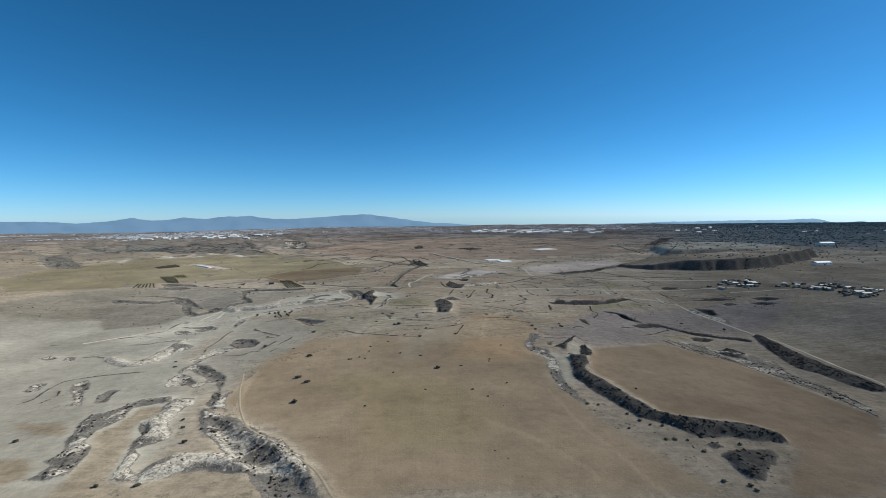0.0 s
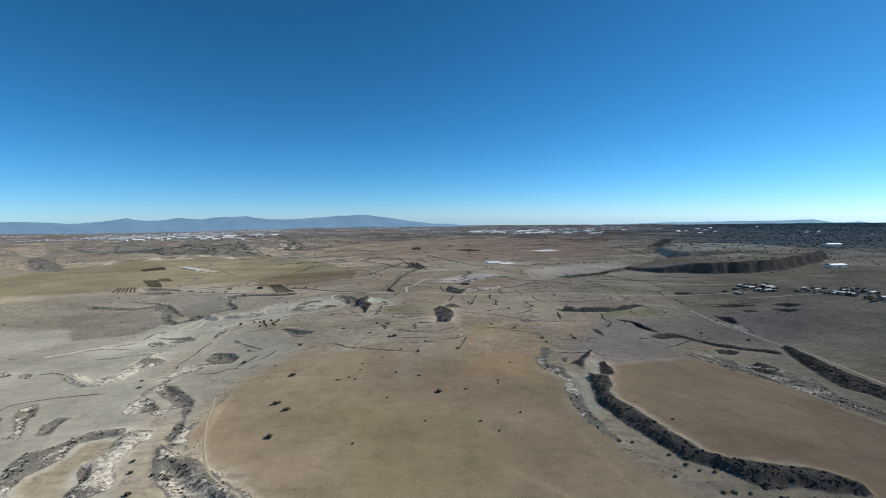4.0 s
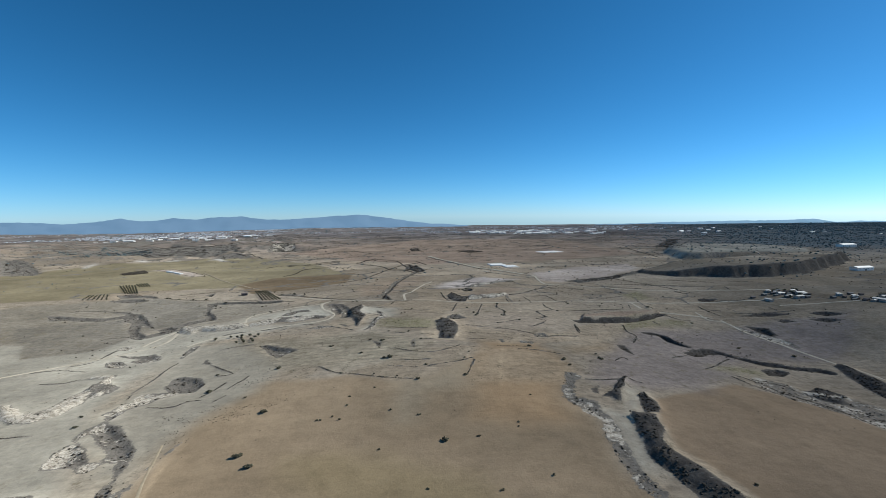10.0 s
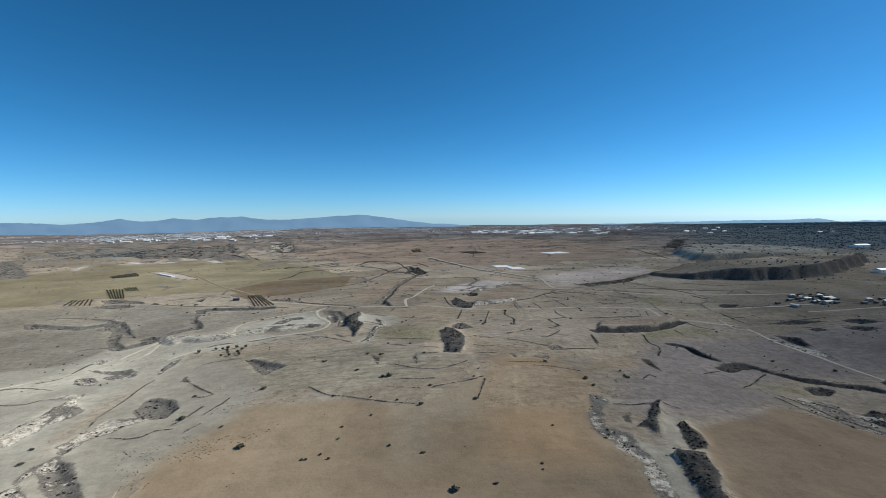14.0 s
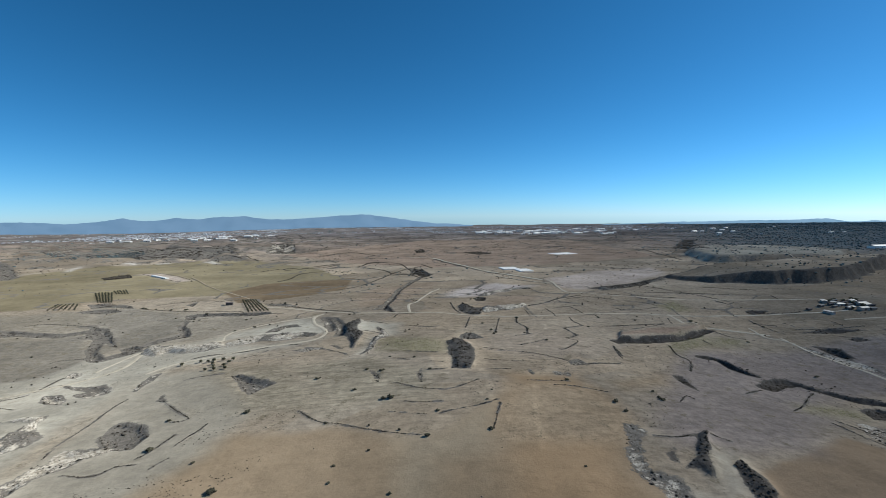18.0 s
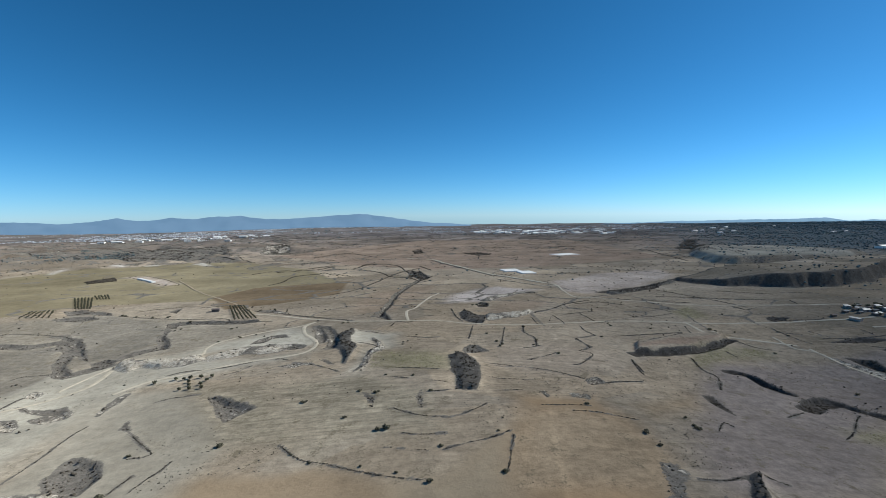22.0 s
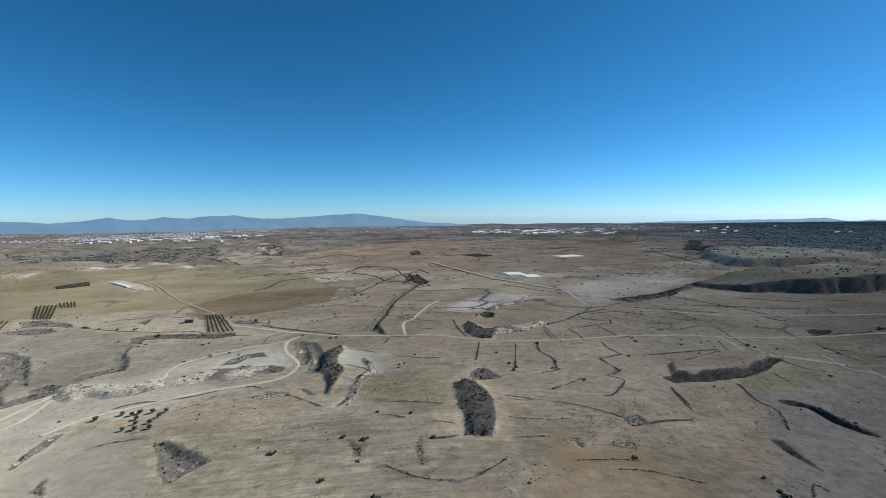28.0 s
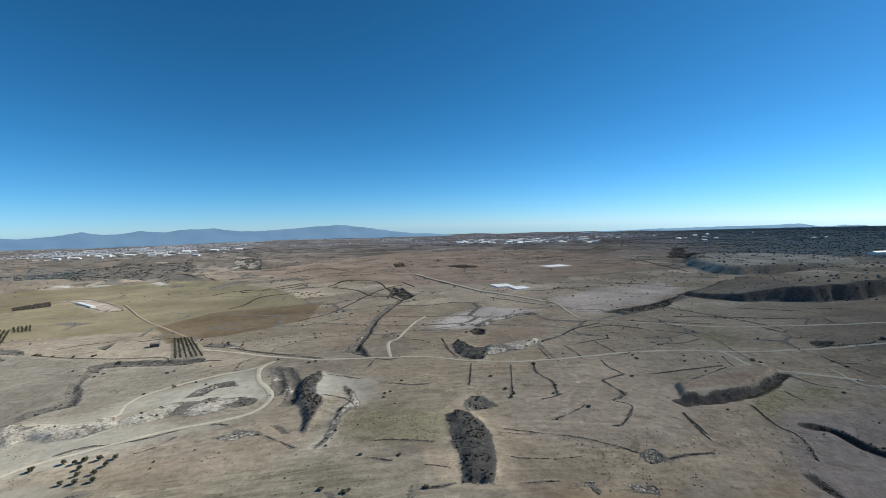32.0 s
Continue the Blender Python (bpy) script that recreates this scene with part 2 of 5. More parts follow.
field([(193, 838), (289, 919), (420, 963), (401, 870), (301, 788), (211, 730), (188, 750)], LILAC)
field([(51, 509), (93, 521), (143, 509), (127, 461), (93, 442), (56, 443), (41, 466)], FALLOW)
# greyer right-hand ground: backlight and lens falloff put into its darker colour
field([(202, 495), (265, 495), (310, 470), (165, 338), (103, 331), (119, 382)], GREYISH)
field([(248, 494), (462, 539), (339, 424), (264, 422), (234, 438)], GREYISH)
field([(-362, 1370), (52, 2021), (581, 1887), (568, 1204), (257, 1044), (24, 1024), (-175, 1149)], RUDDY)
field([(43, 401), (71, 406), (97, 391), (95, 364), (81, 334), (28, 333)], WARM)
field([(154, 513), (199, 540), (257, 557), (234, 536), (193, 521), (156, 508)], RUDDY)
field([(-243, 539), (-209, 540), (-159, 532), (-96, 503), (-127, 497), (-173, 486), (-181, 465)], PALE)
field([(-248, 535), (-152, 503), (-89, 514), (-75, 519), (-94, 498), (-148, 494), (-225, 461), (-251, 399), (-288, 442), (-235, 475)], PALE)
field([(-87, 456), (-35, 460), (10, 425), (10, 381), (-12, 379), (-44, 376), (-59, 399)], TILLED)
field([(-138, 464), (-87, 456), (-59, 399), (-43, 371), (-86, 391)], TILLED)
field([(-540, 530), (-440, 660), (-330, 690), (-200, 650), (-120, 600), (-190, 545), (-300, 500)], DRAB)
field([(-393, 565), (-288, 560), (-257, 519), (-265, 483), (-314, 472)], SLATE)
field([(-333, 647), (-238, 633), (-203, 570), (-224, 538), (-266, 575)], SLATE)
field([(-71, 757), (3, 818), (52, 904), (-23, 646), (-64, 635)], DUN)
field([(-211, 542), (-184, 535), (-167, 551), (-160, 569), (-134, 587), (-110, 597), (-96, 582), (-82, 535), (-114, 535), (-146, 535), (-179, 536)], PALE)
field([(-483, 987), (-457, 995), (-355, 894), (-372, 884)], LILAC)
field([(575, 1060), (640, 1035), (770, 1035), (920, 1080), (960, 1300), (800, 1340), (640, 1240)], CREAM)
field([(-371, 692), (-318, 685), (-253, 656), (-236, 626), (-229, 596), (-216, 568), (-229, 549), (-244, 541)], SLATE)
field([(-360, 566), (-337, 573), (-304, 586), (-265, 524), (-283, 504), (-304, 501)], SLATE)
field([(-52, 564), (-43, 556), (-39, 539), (-40, 524), (-47, 524), (-51, 532), (-53, 553)], PALE)
field([(-40, 550), (-22, 546), (-16, 510), (-23, 507), (-31, 522)], CREAM)
field([(-38, 508), (-40, 484), (-47, 464), (-50, 459), (-44, 457), (-36, 473), (-34, 498)], PALE)
field([(-627, 1164), (-652, 1233), (-623, 1217), (-605, 1186), (-626, 1190)], LIME)
field([(-556, 1168), (-547, 1194), (-533, 1182), (-536, 1156)], LIME)
field([(-464, 1169), (-442, 1174), (-414, 1150), (-418, 1134)], LIME)
field([(-657, 1046), (-676, 1088), (-682, 1126), (-667, 1101), (-653, 1058), (-632, 1017)], LIME)
field([(27, 684), (50, 744), (81, 786), (111, 800), (147, 771), (160, 769), (117, 741), (93, 716), (68, 686)], ASHEN)
field([(56, 628), (86, 684), (144, 696), (142, 671), (115, 638), (71, 612), (58, 609)], DUN)
field([(256, 634), (284, 652), (284, 630), (279, 610), (255, 610)], GREENISH)
field([(119, 326), (112, 306), (99, 291), (97, 278), (91, 262), (88, 249), (81, 249), (84, 260), (88, 278), (90, 292), (90, 301), (100, 297), (114, 326)], PALE)
field([(213, 396), (232, 399), (245, 393), (237, 386), (221, 388), (209, 390)], GREENISH)
field([(106, 406), (149, 427), (142, 409), (108, 392)], WARM)
field([(43, 395), (69, 397), (75, 402), (48, 404)], WARM)
field([(-32, 468), (-33, 489), (-32, 500), (-14, 499), (4, 493), (15, 484), (15, 460), (-2, 462)], GREENISH)
field([(193, 503), (235, 536), (249, 540), (238, 513), (205, 492), (185, 480)], GREENISH)
field([(255, 532), (272, 525), (260, 514), (240, 514)], GREENISH)
field([(-53, 549), (-49, 558), (-42, 547), (-39, 530), (-44, 523), (-49, 530)], PALE)
field([(-43, 455), (-38, 465), (-39, 477), (-36, 497), (-33, 500), (-33, 483), (-34, 464), (-37, 455)], PALE)
field([(-156, 308), (-154, 314), (-144, 304), (-135, 293), (-137, 291), (-144, 298)], PALE)
# buff ground between the gullies
field([(-140, 254), (-152, 250), (-149, 238), (-150, 226), (-152, 218), (-148, 207), (-142, 197), (-137, 187), (-135, 178), (-135, 174), (-131, 165), (-113, 163), (-118, 174), (-120, 183), (-126, 198), (-128, 209), (-137, 225), (-137, 228), (-132, 234), (-134, 245)], BUFF)
field([(-216, 249), (-199, 243), (-184, 242), (-174, 233), (-171, 224), (-185, 225), (-203, 233)], BUFF)
field([(-186, 202), (-169, 202), (-161, 196), (-155, 185), (-154, 181), (-163, 177)], BUFF)
field([(-105, 165), (-101, 173), (-90, 176), (-74, 174), (-62, 169), (-54, 164), (-49, 151), (-100, 157)], BUFF)
# gullies and banks: line, width, depth, share of bare chalk
gully([(4, 886), (-23, 766), (-31, 693), (-37, 638), (-44, 621)], 8, 2, 0.1)
# eroded slopes: outline, share of bare chalk, depth
erode([(19, 485), (24, 488), (30, 484), (36, 461), (33, 440), (29, 423), (18, 425), (20, 446), (18, 466)], 0.12, -2.6)
erode([(30, 502), (36, 509), (42, 509), (47, 494), (35, 489), (30, 490)], 0.25, 1.5)
erode([(78, 419), (88, 419), (86, 412), (76, 413)], 0.95, 1.2)
erode([(94, 440), (99, 445), (104, 446), (105, 437), (98, 434), (94, 434)], 0.95, 1.5)
erode([(62, 422), (65, 421), (65, 414), (63, 412)], 0.95, 1.0)
gully([(239, 733), (263, 745), (307, 775), (357, 812)], 14, -4, 0.3)
scrub([(146, 502), (150, 494), (178, 502), (208, 513), (236, 529), (264, 549), (258, 553), (232, 536), (206, 521), (176, 511), (156, 507)], 1.0)
erode([(-166, 679), (-151, 681), (-133, 665), (-145, 662)], 0.4, 1.0)
erode([(-434, 1496), (-485, 1756), (-402, 1687), (-337, 1441)], 0.4, 4.0)
erode([(100, 294), (97, 279), (92, 264), (91, 251), (93, 240), (97, 228), (100, 217), (103, 204), (110, 200), (115, 197), (118, 188), (122, 184), (135, 186), (143, 183), (152, 182), (158, 181), (157, 186), (152, 192), (144, 195), (132, 197), (120, 201), (112, 207), (109, 222), (105, 239), (103, 249), (100, 258), (101, 266), (107, 278), (111, 291)], 0.06, -3.2)
erode([(120, 170), (127, 175), (137, 175), (145, 175), (143, 170), (134, 161), (124, 153), (120, 154), (119, 160)], 0.1, -1.3)
erode([(120, 180), (126, 181), (127, 177), (121, 175), (119, 177)], 0.1, -0.8)
erode([(118, 321), (122, 322), (119, 299), (109, 296)], 0.05, -1.6)
erode([(-106, 227), (-100, 228), (-85, 213), (-63, 193), (-46, 173), (-31, 151), (-53, 153), (-64, 170), (-80, 188), (-97, 212)], 0.2, 2.0)
gully([(-90, 594), (-80, 568), (-74, 541)], 9, 1.8, 0.4)
gully([(-80, 588), (-70, 563), (-64, 535), (-65, 522)], 8, 2.0, 0.3)
gully([(76, 696), (92, 720), (105, 730), (120, 744), (144, 747)], 12, -2.0, 0.7)
erode([(-157, 196), (-151, 191), (-150, 183), (-152, 180), (-143, 178), (-138, 181), (-137, 189), (-142, 200), (-151, 210), (-152, 218), (-156, 227), (-151, 234), (-153, 246), (-155, 253), (-146, 255), (-139, 256), (-140, 262), (-150, 262), (-157, 262), (-163, 252), (-165, 246), (-172, 244), (-173, 237), (-165, 224), (-163, 215), (-157, 207), (-156, 202)], 0.28, -1.6)
erode([(-141, 180), (-139, 189), (-142, 198), (-152, 211), (-153, 220), (-150, 235), (-153, 246), (-161, 248), (-159, 235), (-156, 222), (-154, 211), (-143, 196), (-143, 186)], 0.8, 0.6)
erode([(-125, 201), (-121, 202), (-117, 204), (-114, 209), (-116, 214), (-123, 226), (-124, 234), (-124, 243), (-123, 250), (-126, 258), (-135, 261), (-137, 257), (-137, 249), (-134, 239), (-138, 230), (-132, 223), (-128, 214), (-129, 211)], 0.85, -1.4)
erode([(-135, 222), (-136, 228), (-130, 224), (-126, 216), (-126, 211)], 0.15, 1.0)
erode([(-125, 201), (-123, 194), (-119, 180), (-117, 174), (-108, 173), (-116, 185), (-118, 194)], 0.55, -1.2)
erode([(-109, 184), (-105, 191), (-97, 192), (-83, 190), (-72, 186), (-64, 181), (-56, 171), (-50, 165), (-58, 169), (-70, 174), (-83, 178), (-93, 176), (-99, 173), (-105, 172), (-108, 173)], 0.7, -1.6)
erode([(-113, 237), (-113, 243), (-98, 230), (-90, 226), (-81, 216), (-70, 206), (-60, 197), (-50, 185), (-41, 171), (-38, 163), (-49, 165), (-55, 172), (-65, 183), (-74, 193), (-87, 202), (-97, 208), (-103, 217)], 0.24, -0.9)
erode([(-90, 225), (-80, 214), (-69, 204), (-59, 196), (-50, 184), (-43, 171), (-46, 172), (-55, 186), (-66, 198), (-76, 207), (-85, 217)], 0.75, 0.5)
erode([(-161, 311), (-164, 322), (-160, 328), (-159, 332), (-145, 320), (-134, 308), (-125, 297), (-121, 289), (-123, 284), (-130, 285), (-136, 294), (-144, 304), (-155, 316), (-160, 316), (-157, 307)], 0.2, 1.5)
erode([(-124, 293), (-124, 297), (-118, 279), (-113, 264), (-109, 250), (-108, 244), (-114, 246), (-117, 261), (-118, 269), (-123, 284)], 0.12, 1.3)
erode([(-99, 236), (-105, 244), (-108, 261), (-106, 272), (-105, 287), (-104, 295), (-106, 284), (-107, 269), (-107, 254), (-105, 239), (-108, 238), (-111, 249), (-110, 259)], 0.5, -1.4)
erode([(-161, 298), (-160, 306), (-156, 308), (-144, 296), (-136, 286), (-131, 283), (-132, 276), (-141, 283), (-155, 285)], 0.42, 1.0)
erode([(-162, 335), (-166, 357), (-152, 358), (-145, 362), (-147, 351), (-157, 344), (-157, 331)], 0.5, 1.0)
erode([(-154, 378), (-154, 395), (-138, 388), (-127, 373), (-128, 361), (-142, 364)], 0.1, 1.6)
erode([(-256, 379), (-241, 375), (-219, 355), (-210, 359), (-209, 372), (-209, 395), (-202, 394), (-193, 365), (-196, 349), (-203, 340), (-216, 342), (-234, 356)], 0.75, -1.5)
erode([(-228, 309), (-222, 315), (-206, 294), (-208, 292), (-190, 264), (-196, 264), (-211, 286)], 0.15, 1.4)
erode([(-188, 270), (-192, 280), (-189, 287), (-183, 286), (-182, 277), (-178, 266), (-182, 265)], 0.1, 1.4)
erode([(-251, 301), (-257, 313), (-253, 318), (-248, 314), (-243, 302), (-246, 298)], 0.4, 1.2)
erode([(-306, 382), (-302, 389), (-291, 381), (-295, 376)], 0.4, 1.0)
erode([(-283, 374), (-284, 383), (-278, 382), (-273, 372)], 0.4, 1.0)
erode([(-255, 516), (-273, 542), (-284, 568), (-307, 592), (-324, 580), (-364, 588), (-374, 583), (-393, 605), (-370, 602), (-334, 594), (-314, 601), (-313, 612), (-298, 608), (-277, 584), (-263, 563), (-246, 542), (-256, 550), (-271, 563), (-261, 540), (-246, 524), (-233, 534), (-227, 540), (-221, 531), (-235, 516), (-243, 510)], 0.1, 1.8)
erode([(-246, 483), (-246, 492), (-235, 485), (-236, 478)], 0.3, 1.0)
erode([(-238, 468), (-223, 459), (-208, 457), (-204, 460), (-193, 449), (-191, 442), (-202, 439), (-213, 446), (-207, 450), (-221, 456)], 0.2, 1.3)
erode([(-228, 439), (-232, 448), (-222, 447), (-212, 436), (-210, 431), (-222, 434)], 0.25, 1.4)
erode([(-226, 411), (-218, 415), (-206, 415), (-202, 409), (-203, 405), (-196, 395), (-186, 388), (-187, 380), (-193, 372), (-208, 389), (-208, 398), (-209, 408)], 0.65, -1.5)
erode([(-144, 368), (-137, 363), (-143, 358), (-153, 355), (-157, 349), (-161, 345), (-157, 336), (-159, 333), (-167, 342), (-164, 346), (-163, 351), (-162, 362), (-162, 367), (-152, 367)], 0.62, 1.5)
erode([(-174, 441), (-180, 458), (-178, 465), (-175, 470), (-172, 456), (-175, 451)], 0.2, 1.2)
erode([(-230, 639), (-241, 641), (-234, 622), (-227, 606), (-229, 604), (-228, 598), (-215, 575), (-215, 566), (-224, 559), (-228, 550), (-228, 544), (-235, 547), (-244, 540), (-237, 532), (-226, 538), (-224, 543), (-217, 551), (-208, 557), (-198, 562), (-204, 575), (-212, 590), (-221, 599), (-230, 623), (-226, 633)], 0.06, 2.0)
erode([(-221, 541), (-202, 535), (-191, 531), (-174, 529), (-163, 537), (-153, 521), (-164, 513), (-178, 512), (-197, 518), (-199, 509), (-208, 515), (-218, 524)], 0.8, -2.2)
erode([(-156, 530), (-147, 537), (-135, 546), (-117, 543), (-97, 527), (-103, 522), (-109, 521), (-126, 525), (-139, 520), (-149, 518)], 0.66, -0.9)
erode([(-132, 552), (-129, 563), (-122, 573), (-111, 575), (-105, 564), (-118, 563), (-121, 552)], 0.2, 1.2)
erode([(-120, 546), (-110, 545), (-94, 542), (-84, 534), (-86, 527), (-95, 526), (-103, 532)], 0.3, 1.2)
erode([(-54, 574), (-63, 567), (-66, 556), (-66, 540), (-62, 521), (-57, 513), (-52, 498), (-49, 482), (-47, 487), (-46, 501), (-45, 512), (-46, 521), (-50, 527), (-52, 537), (-52, 558)], 0.06, -2.6)
erode([(-36, 541), (-28, 526), (-25, 507), (-29, 503), (-33, 496), (-33, 480), (-37, 467), (-40, 464), (-37, 475), (-36, 491), (-35, 504), (-30, 515)], 0.45, -1.2)
erode([(-92, 489), (-85, 490), (-84, 495), (-72, 490), (-67, 484), (-76, 486), (-80, 482), (-83, 482)], 0.2, 1.2)
erode([(40, 628), (45, 638), (50, 623), (54, 608), (62, 607), (58, 583), (50, 583), (43, 589), (39, 606)], 0.12, -2.6)
erode([(63, 609), (81, 617), (103, 631), (115, 636), (107, 618), (91, 604), (70, 592), (59, 586)], 0.7, -2.4)
erode([(89, 352), (95, 351), (96, 344), (88, 332), (84, 325), (82, 315), (87, 313), (91, 309), (91, 302), (90, 298), (81, 298), (77, 306), (75, 315), (79, 327)], 0.6, 0.4, 0.7)
erode([(119, 344), (123, 345), (114, 329), (107, 317), (104, 311), (102, 311), (101, 317), (97, 317), (102, 322), (107, 327)], 0.05, -2.5)
erode([(322, 416), (326, 412), (320, 377), (311, 347), (303, 313), (300, 290), (292, 262), (280, 261), (279, 278), (282, 300), (277, 313), (291, 347), (304, 377)], 0.06, -2.8)
erode([(-1026, 1473), (-943, 1470), (-923, 1576), (-884, 1678), (-847, 1803), (-712, 1657), (-665, 1732), (-503, 1479), (-487, 1333), (-516, 1268), (-624, 1257), (-745, 1271), (-817, 1306), (-877, 1297)], 0.1, 4.0)
erode([(79, 300), (84, 286), (79, 272), (77, 255), (76, 237), (79, 227), (83, 216), (87, 218), (84, 228), (83, 240), (84, 257), (88, 272), (91, 294), (87, 305)], 0.6, 0.3, 0.62)
erode([(237, 352), (258, 364), (264, 349), (250, 337), (241, 344)], 0.08, -2.0)
erode([(226, 380), (243, 371), (242, 357), (260, 349), (276, 333), (258, 296), (260, 276), (254, 251), (247, 229), (233, 217), (236, 236), (238, 256), (235, 274), (236, 300), (230, 320), (218, 336), (214, 360)], 0.42, 0.4, 0.5)
erode([(314, 515), (318, 509), (326, 487), (334, 473), (328, 450), (326, 463), (315, 476), (309, 498)], 0.6, 0.8)
erode([(-934, 1184), (-917, 1208), (-810, 1120), (-672, 967), (-662, 927), (-680, 922), (-725, 942)], 0.1, 6.0)
gully([(205, 476), (216, 473), (217, 461), (221, 445)], 9, 3.0, 0.02)
gully([(212, 423), (240, 438), (250, 428), (263, 417), (280, 412), (299, 406), (304, 402)], 12, 3.4, 0.02)
# slopes under scrub: outline, cover
scrub([(-3, 420), (0, 427), (2, 405), (-2, 404)], 0.7)
scrub([(-30, 428), (-24, 423), (-23, 406), (-27, 414)], 0.8)
scrub([(62, 679), (71, 689), (78, 683), (73, 661), (64, 660)], 1.0)
scrub([(-42, 639), (-35, 652), (-28, 621), (-24, 602), (-39, 617)], 1.0)
scrub([(-17, 1001), (6, 1003), (22, 909), (8, 880), (-12, 943)], 1.0)
scrub([(-12, 1522), (15, 1556), (26, 1422), (-2, 1395)], 0.45)
scrub([(115, 1400), (167, 1440), (196, 1334), (153, 1300)], 0.45)
scrub([(716, 1415), (1041, 1901), (1085, 1885), (776, 1419)], 0.9)
scrub([(324, 514), (341, 509), (336, 487), (326, 492)], 0.9)
scrub([(-149, 419), (-150, 428), (-141, 414)], 0.9)
scrub([(-120, 448), (-112, 447), (-98, 437), (-84, 424), (-91, 416), (-95, 411), (-102, 419), (-111, 435)], 1.0)
scrub([(-390, 715), (-367, 717), (-329, 700), (-317, 687), (-347, 692), (-371, 692)], 0.7)
scrub([(-273, 701), (-262, 713), (-256, 688)], 0.7)
scrub([(-236, 632), (-228, 637), (-215, 637), (-172, 627), (-151, 629), (-155, 641), (-180, 646), (-227, 654), (-236, 650), (-244, 646)], 0.8)
scrub([(-68, 495), (-62, 494), (-55, 483), (-58, 484)], 0.8)
scrub([(-16, 915), (-8, 1013), (0, 991), (-8, 914)], 1.0)
scrub([(337, 611), (351, 614), (362, 608), (343, 599), (333, 601)], 0.9)
scrub([(95, 328), (102, 333), (98, 324), (96, 320), (94, 322)], 1.0)
scrub([(156, 430), (163, 430), (157, 403), (156, 408), (154, 419)], 1.0)
scrub([(249, 398), (265, 406), (273, 400), (257, 388), (244, 386)], 1.0)
scrub([(338, 543), (369, 552), (404, 543), (369, 538)], 0.8)
scrub([(414, 544), (436, 546), (450, 532), (425, 529)], 0.9)
scrub([(398, 524), (416, 525), (430, 515), (408, 512)], 0.9)
scrub([(327, 508), (343, 507), (330, 484), (326, 492)], 1.0)
scrub([(362, 524), (375, 528), (384, 520), (369, 518)], 0.8)
scrub([(-375, 677), (-348, 688), (-325, 677), (-335, 666), (-362, 668)], 0.9)
scrub([(206, 479), (211, 469), (210, 453), (216, 444), (226, 443), (222, 451), (220, 465), (219, 477)], 0.9)
scrub([(766, 1494), (954, 1659), (946, 1570), (744, 1373)], 1.0)
scrub([(216, 743), (261, 761), (321, 793), (372, 833), (309, 762), (251, 730)], 1.0)
# field edges under scrub: line, width
hedge([(43, 466), (61, 461), (77, 455), (83, 451), (89, 447)], 1.0)
hedge([(89, 447), (94, 442), (95, 440)], 2.0)
hedge([(105, 437), (115, 441), (128, 443)], 2.5)
hedge([(38, 440), (47, 439), (62, 438), (70, 440)], 0.8)
hedge([(-15, 407), (-2, 397), (13, 393), (24, 399), (31, 405)], 0.9)
hedge([(-11, 381), (0, 378), (10, 378)], 0.9)
hedge([(8, 365), (15, 368), (25, 371), (32, 374), (37, 377)], 1.2)
hedge([(38, 374), (33, 357), (30, 347)], 1.0)
hedge([(-61, 381), (-52, 370), (-46, 365), (-37, 361), (-24, 354), (-12, 349), (2, 345)], 1.2)
hedge([(-18, 451), (-7, 446)], 0.8)
hedge([(6, 440), (16, 436)], 0.8)
hedge([(88, 566), (84, 547), (88, 530), (84, 509)], 2.0)
hedge([(46, 572), (37, 526)], 1.2)
hedge([(72, 566), (59, 511)], 1.2)
hedge([(121, 533), (123, 509), (112, 500), (119, 493), (102, 470), (96, 468)], 2.0)
hedge([(143, 486), (139, 462)], 2.4)
hedge([(-313, 685), (-282, 674), (-232, 660), (-193, 654), (-177, 639), (-138, 628)], 2.5)
hedge([(-171, 680), (-140, 663), (-116, 644), (-79, 621), (-60, 608)], 6)
hedge([(162, 547), (190, 556), (226, 566)], 2.0)
hedge([(440, 646), (459, 612), (502, 576)], 3.0)
hedge([(-108, 765), (-78, 811), (-30, 976), (7, 1040)], 3)
hedge([(290, 770), (323, 703), (346, 647)], 3)
hedge([(-111, 1069), (-97, 1135), (-41, 1106), (-13, 973), (18, 893)], 3.0)
hedge([(123, 876), (166, 807)], 3.0)
hedge([(-218, 1036), (-189, 1084), (-169, 1113)], 3.0)
hedge([(333, 653), (337, 635)], 2.0)
hedge([(-243, 712), (-212, 718)], 2.0)
hedge([(-282, 995), (-262, 1030), (-231, 1039)], 3.0)
hedge([(338, 602), (382, 599)], 2.0)
hedge([(342, 552), (374, 550), (409, 553)], 2.2)
hedge([(364, 531), (381, 525)], 2.2)
hedge([(404, 530), (416, 522)], 2.2)
hedge([(-235, 275), (-231, 282), (-237, 301), (-239, 317), (-233, 321), (-218, 323), (-204, 323), (-188, 322)], 1.6)
hedge([(-221, 275), (-220, 280), (-219, 284), (-225, 295)], 1.2)
hedge([(-270, 380), (-262, 381), (-252, 376)], 1.5)
hedge([(-252, 410), (-234, 408), (-228, 413)], 0.9)
hedge([(-327, 421), (-318, 422)], 0.9)
hedge([(-382, 617), (-368, 626), (-326, 618), (-306, 609)], 1.5)
hedge([(-281, 517), (-277, 523), (-260, 523)], 1.6)
hedge([(-258, 447), (-246, 453), (-246, 476), (-245, 483)], 1.8)
hedge([(-166, 361), (-170, 374), (-170, 385), (-170, 397), (-172, 418), (-170, 429)], 0.9)
hedge([(-142, 415), (-127, 399), (-116, 388)], 1.4)
hedge([(-116, 388), (-119, 386), (-126, 386)], 1.3)
hedge([(-120, 351), (-117, 357), (-114, 370)], 1.4)
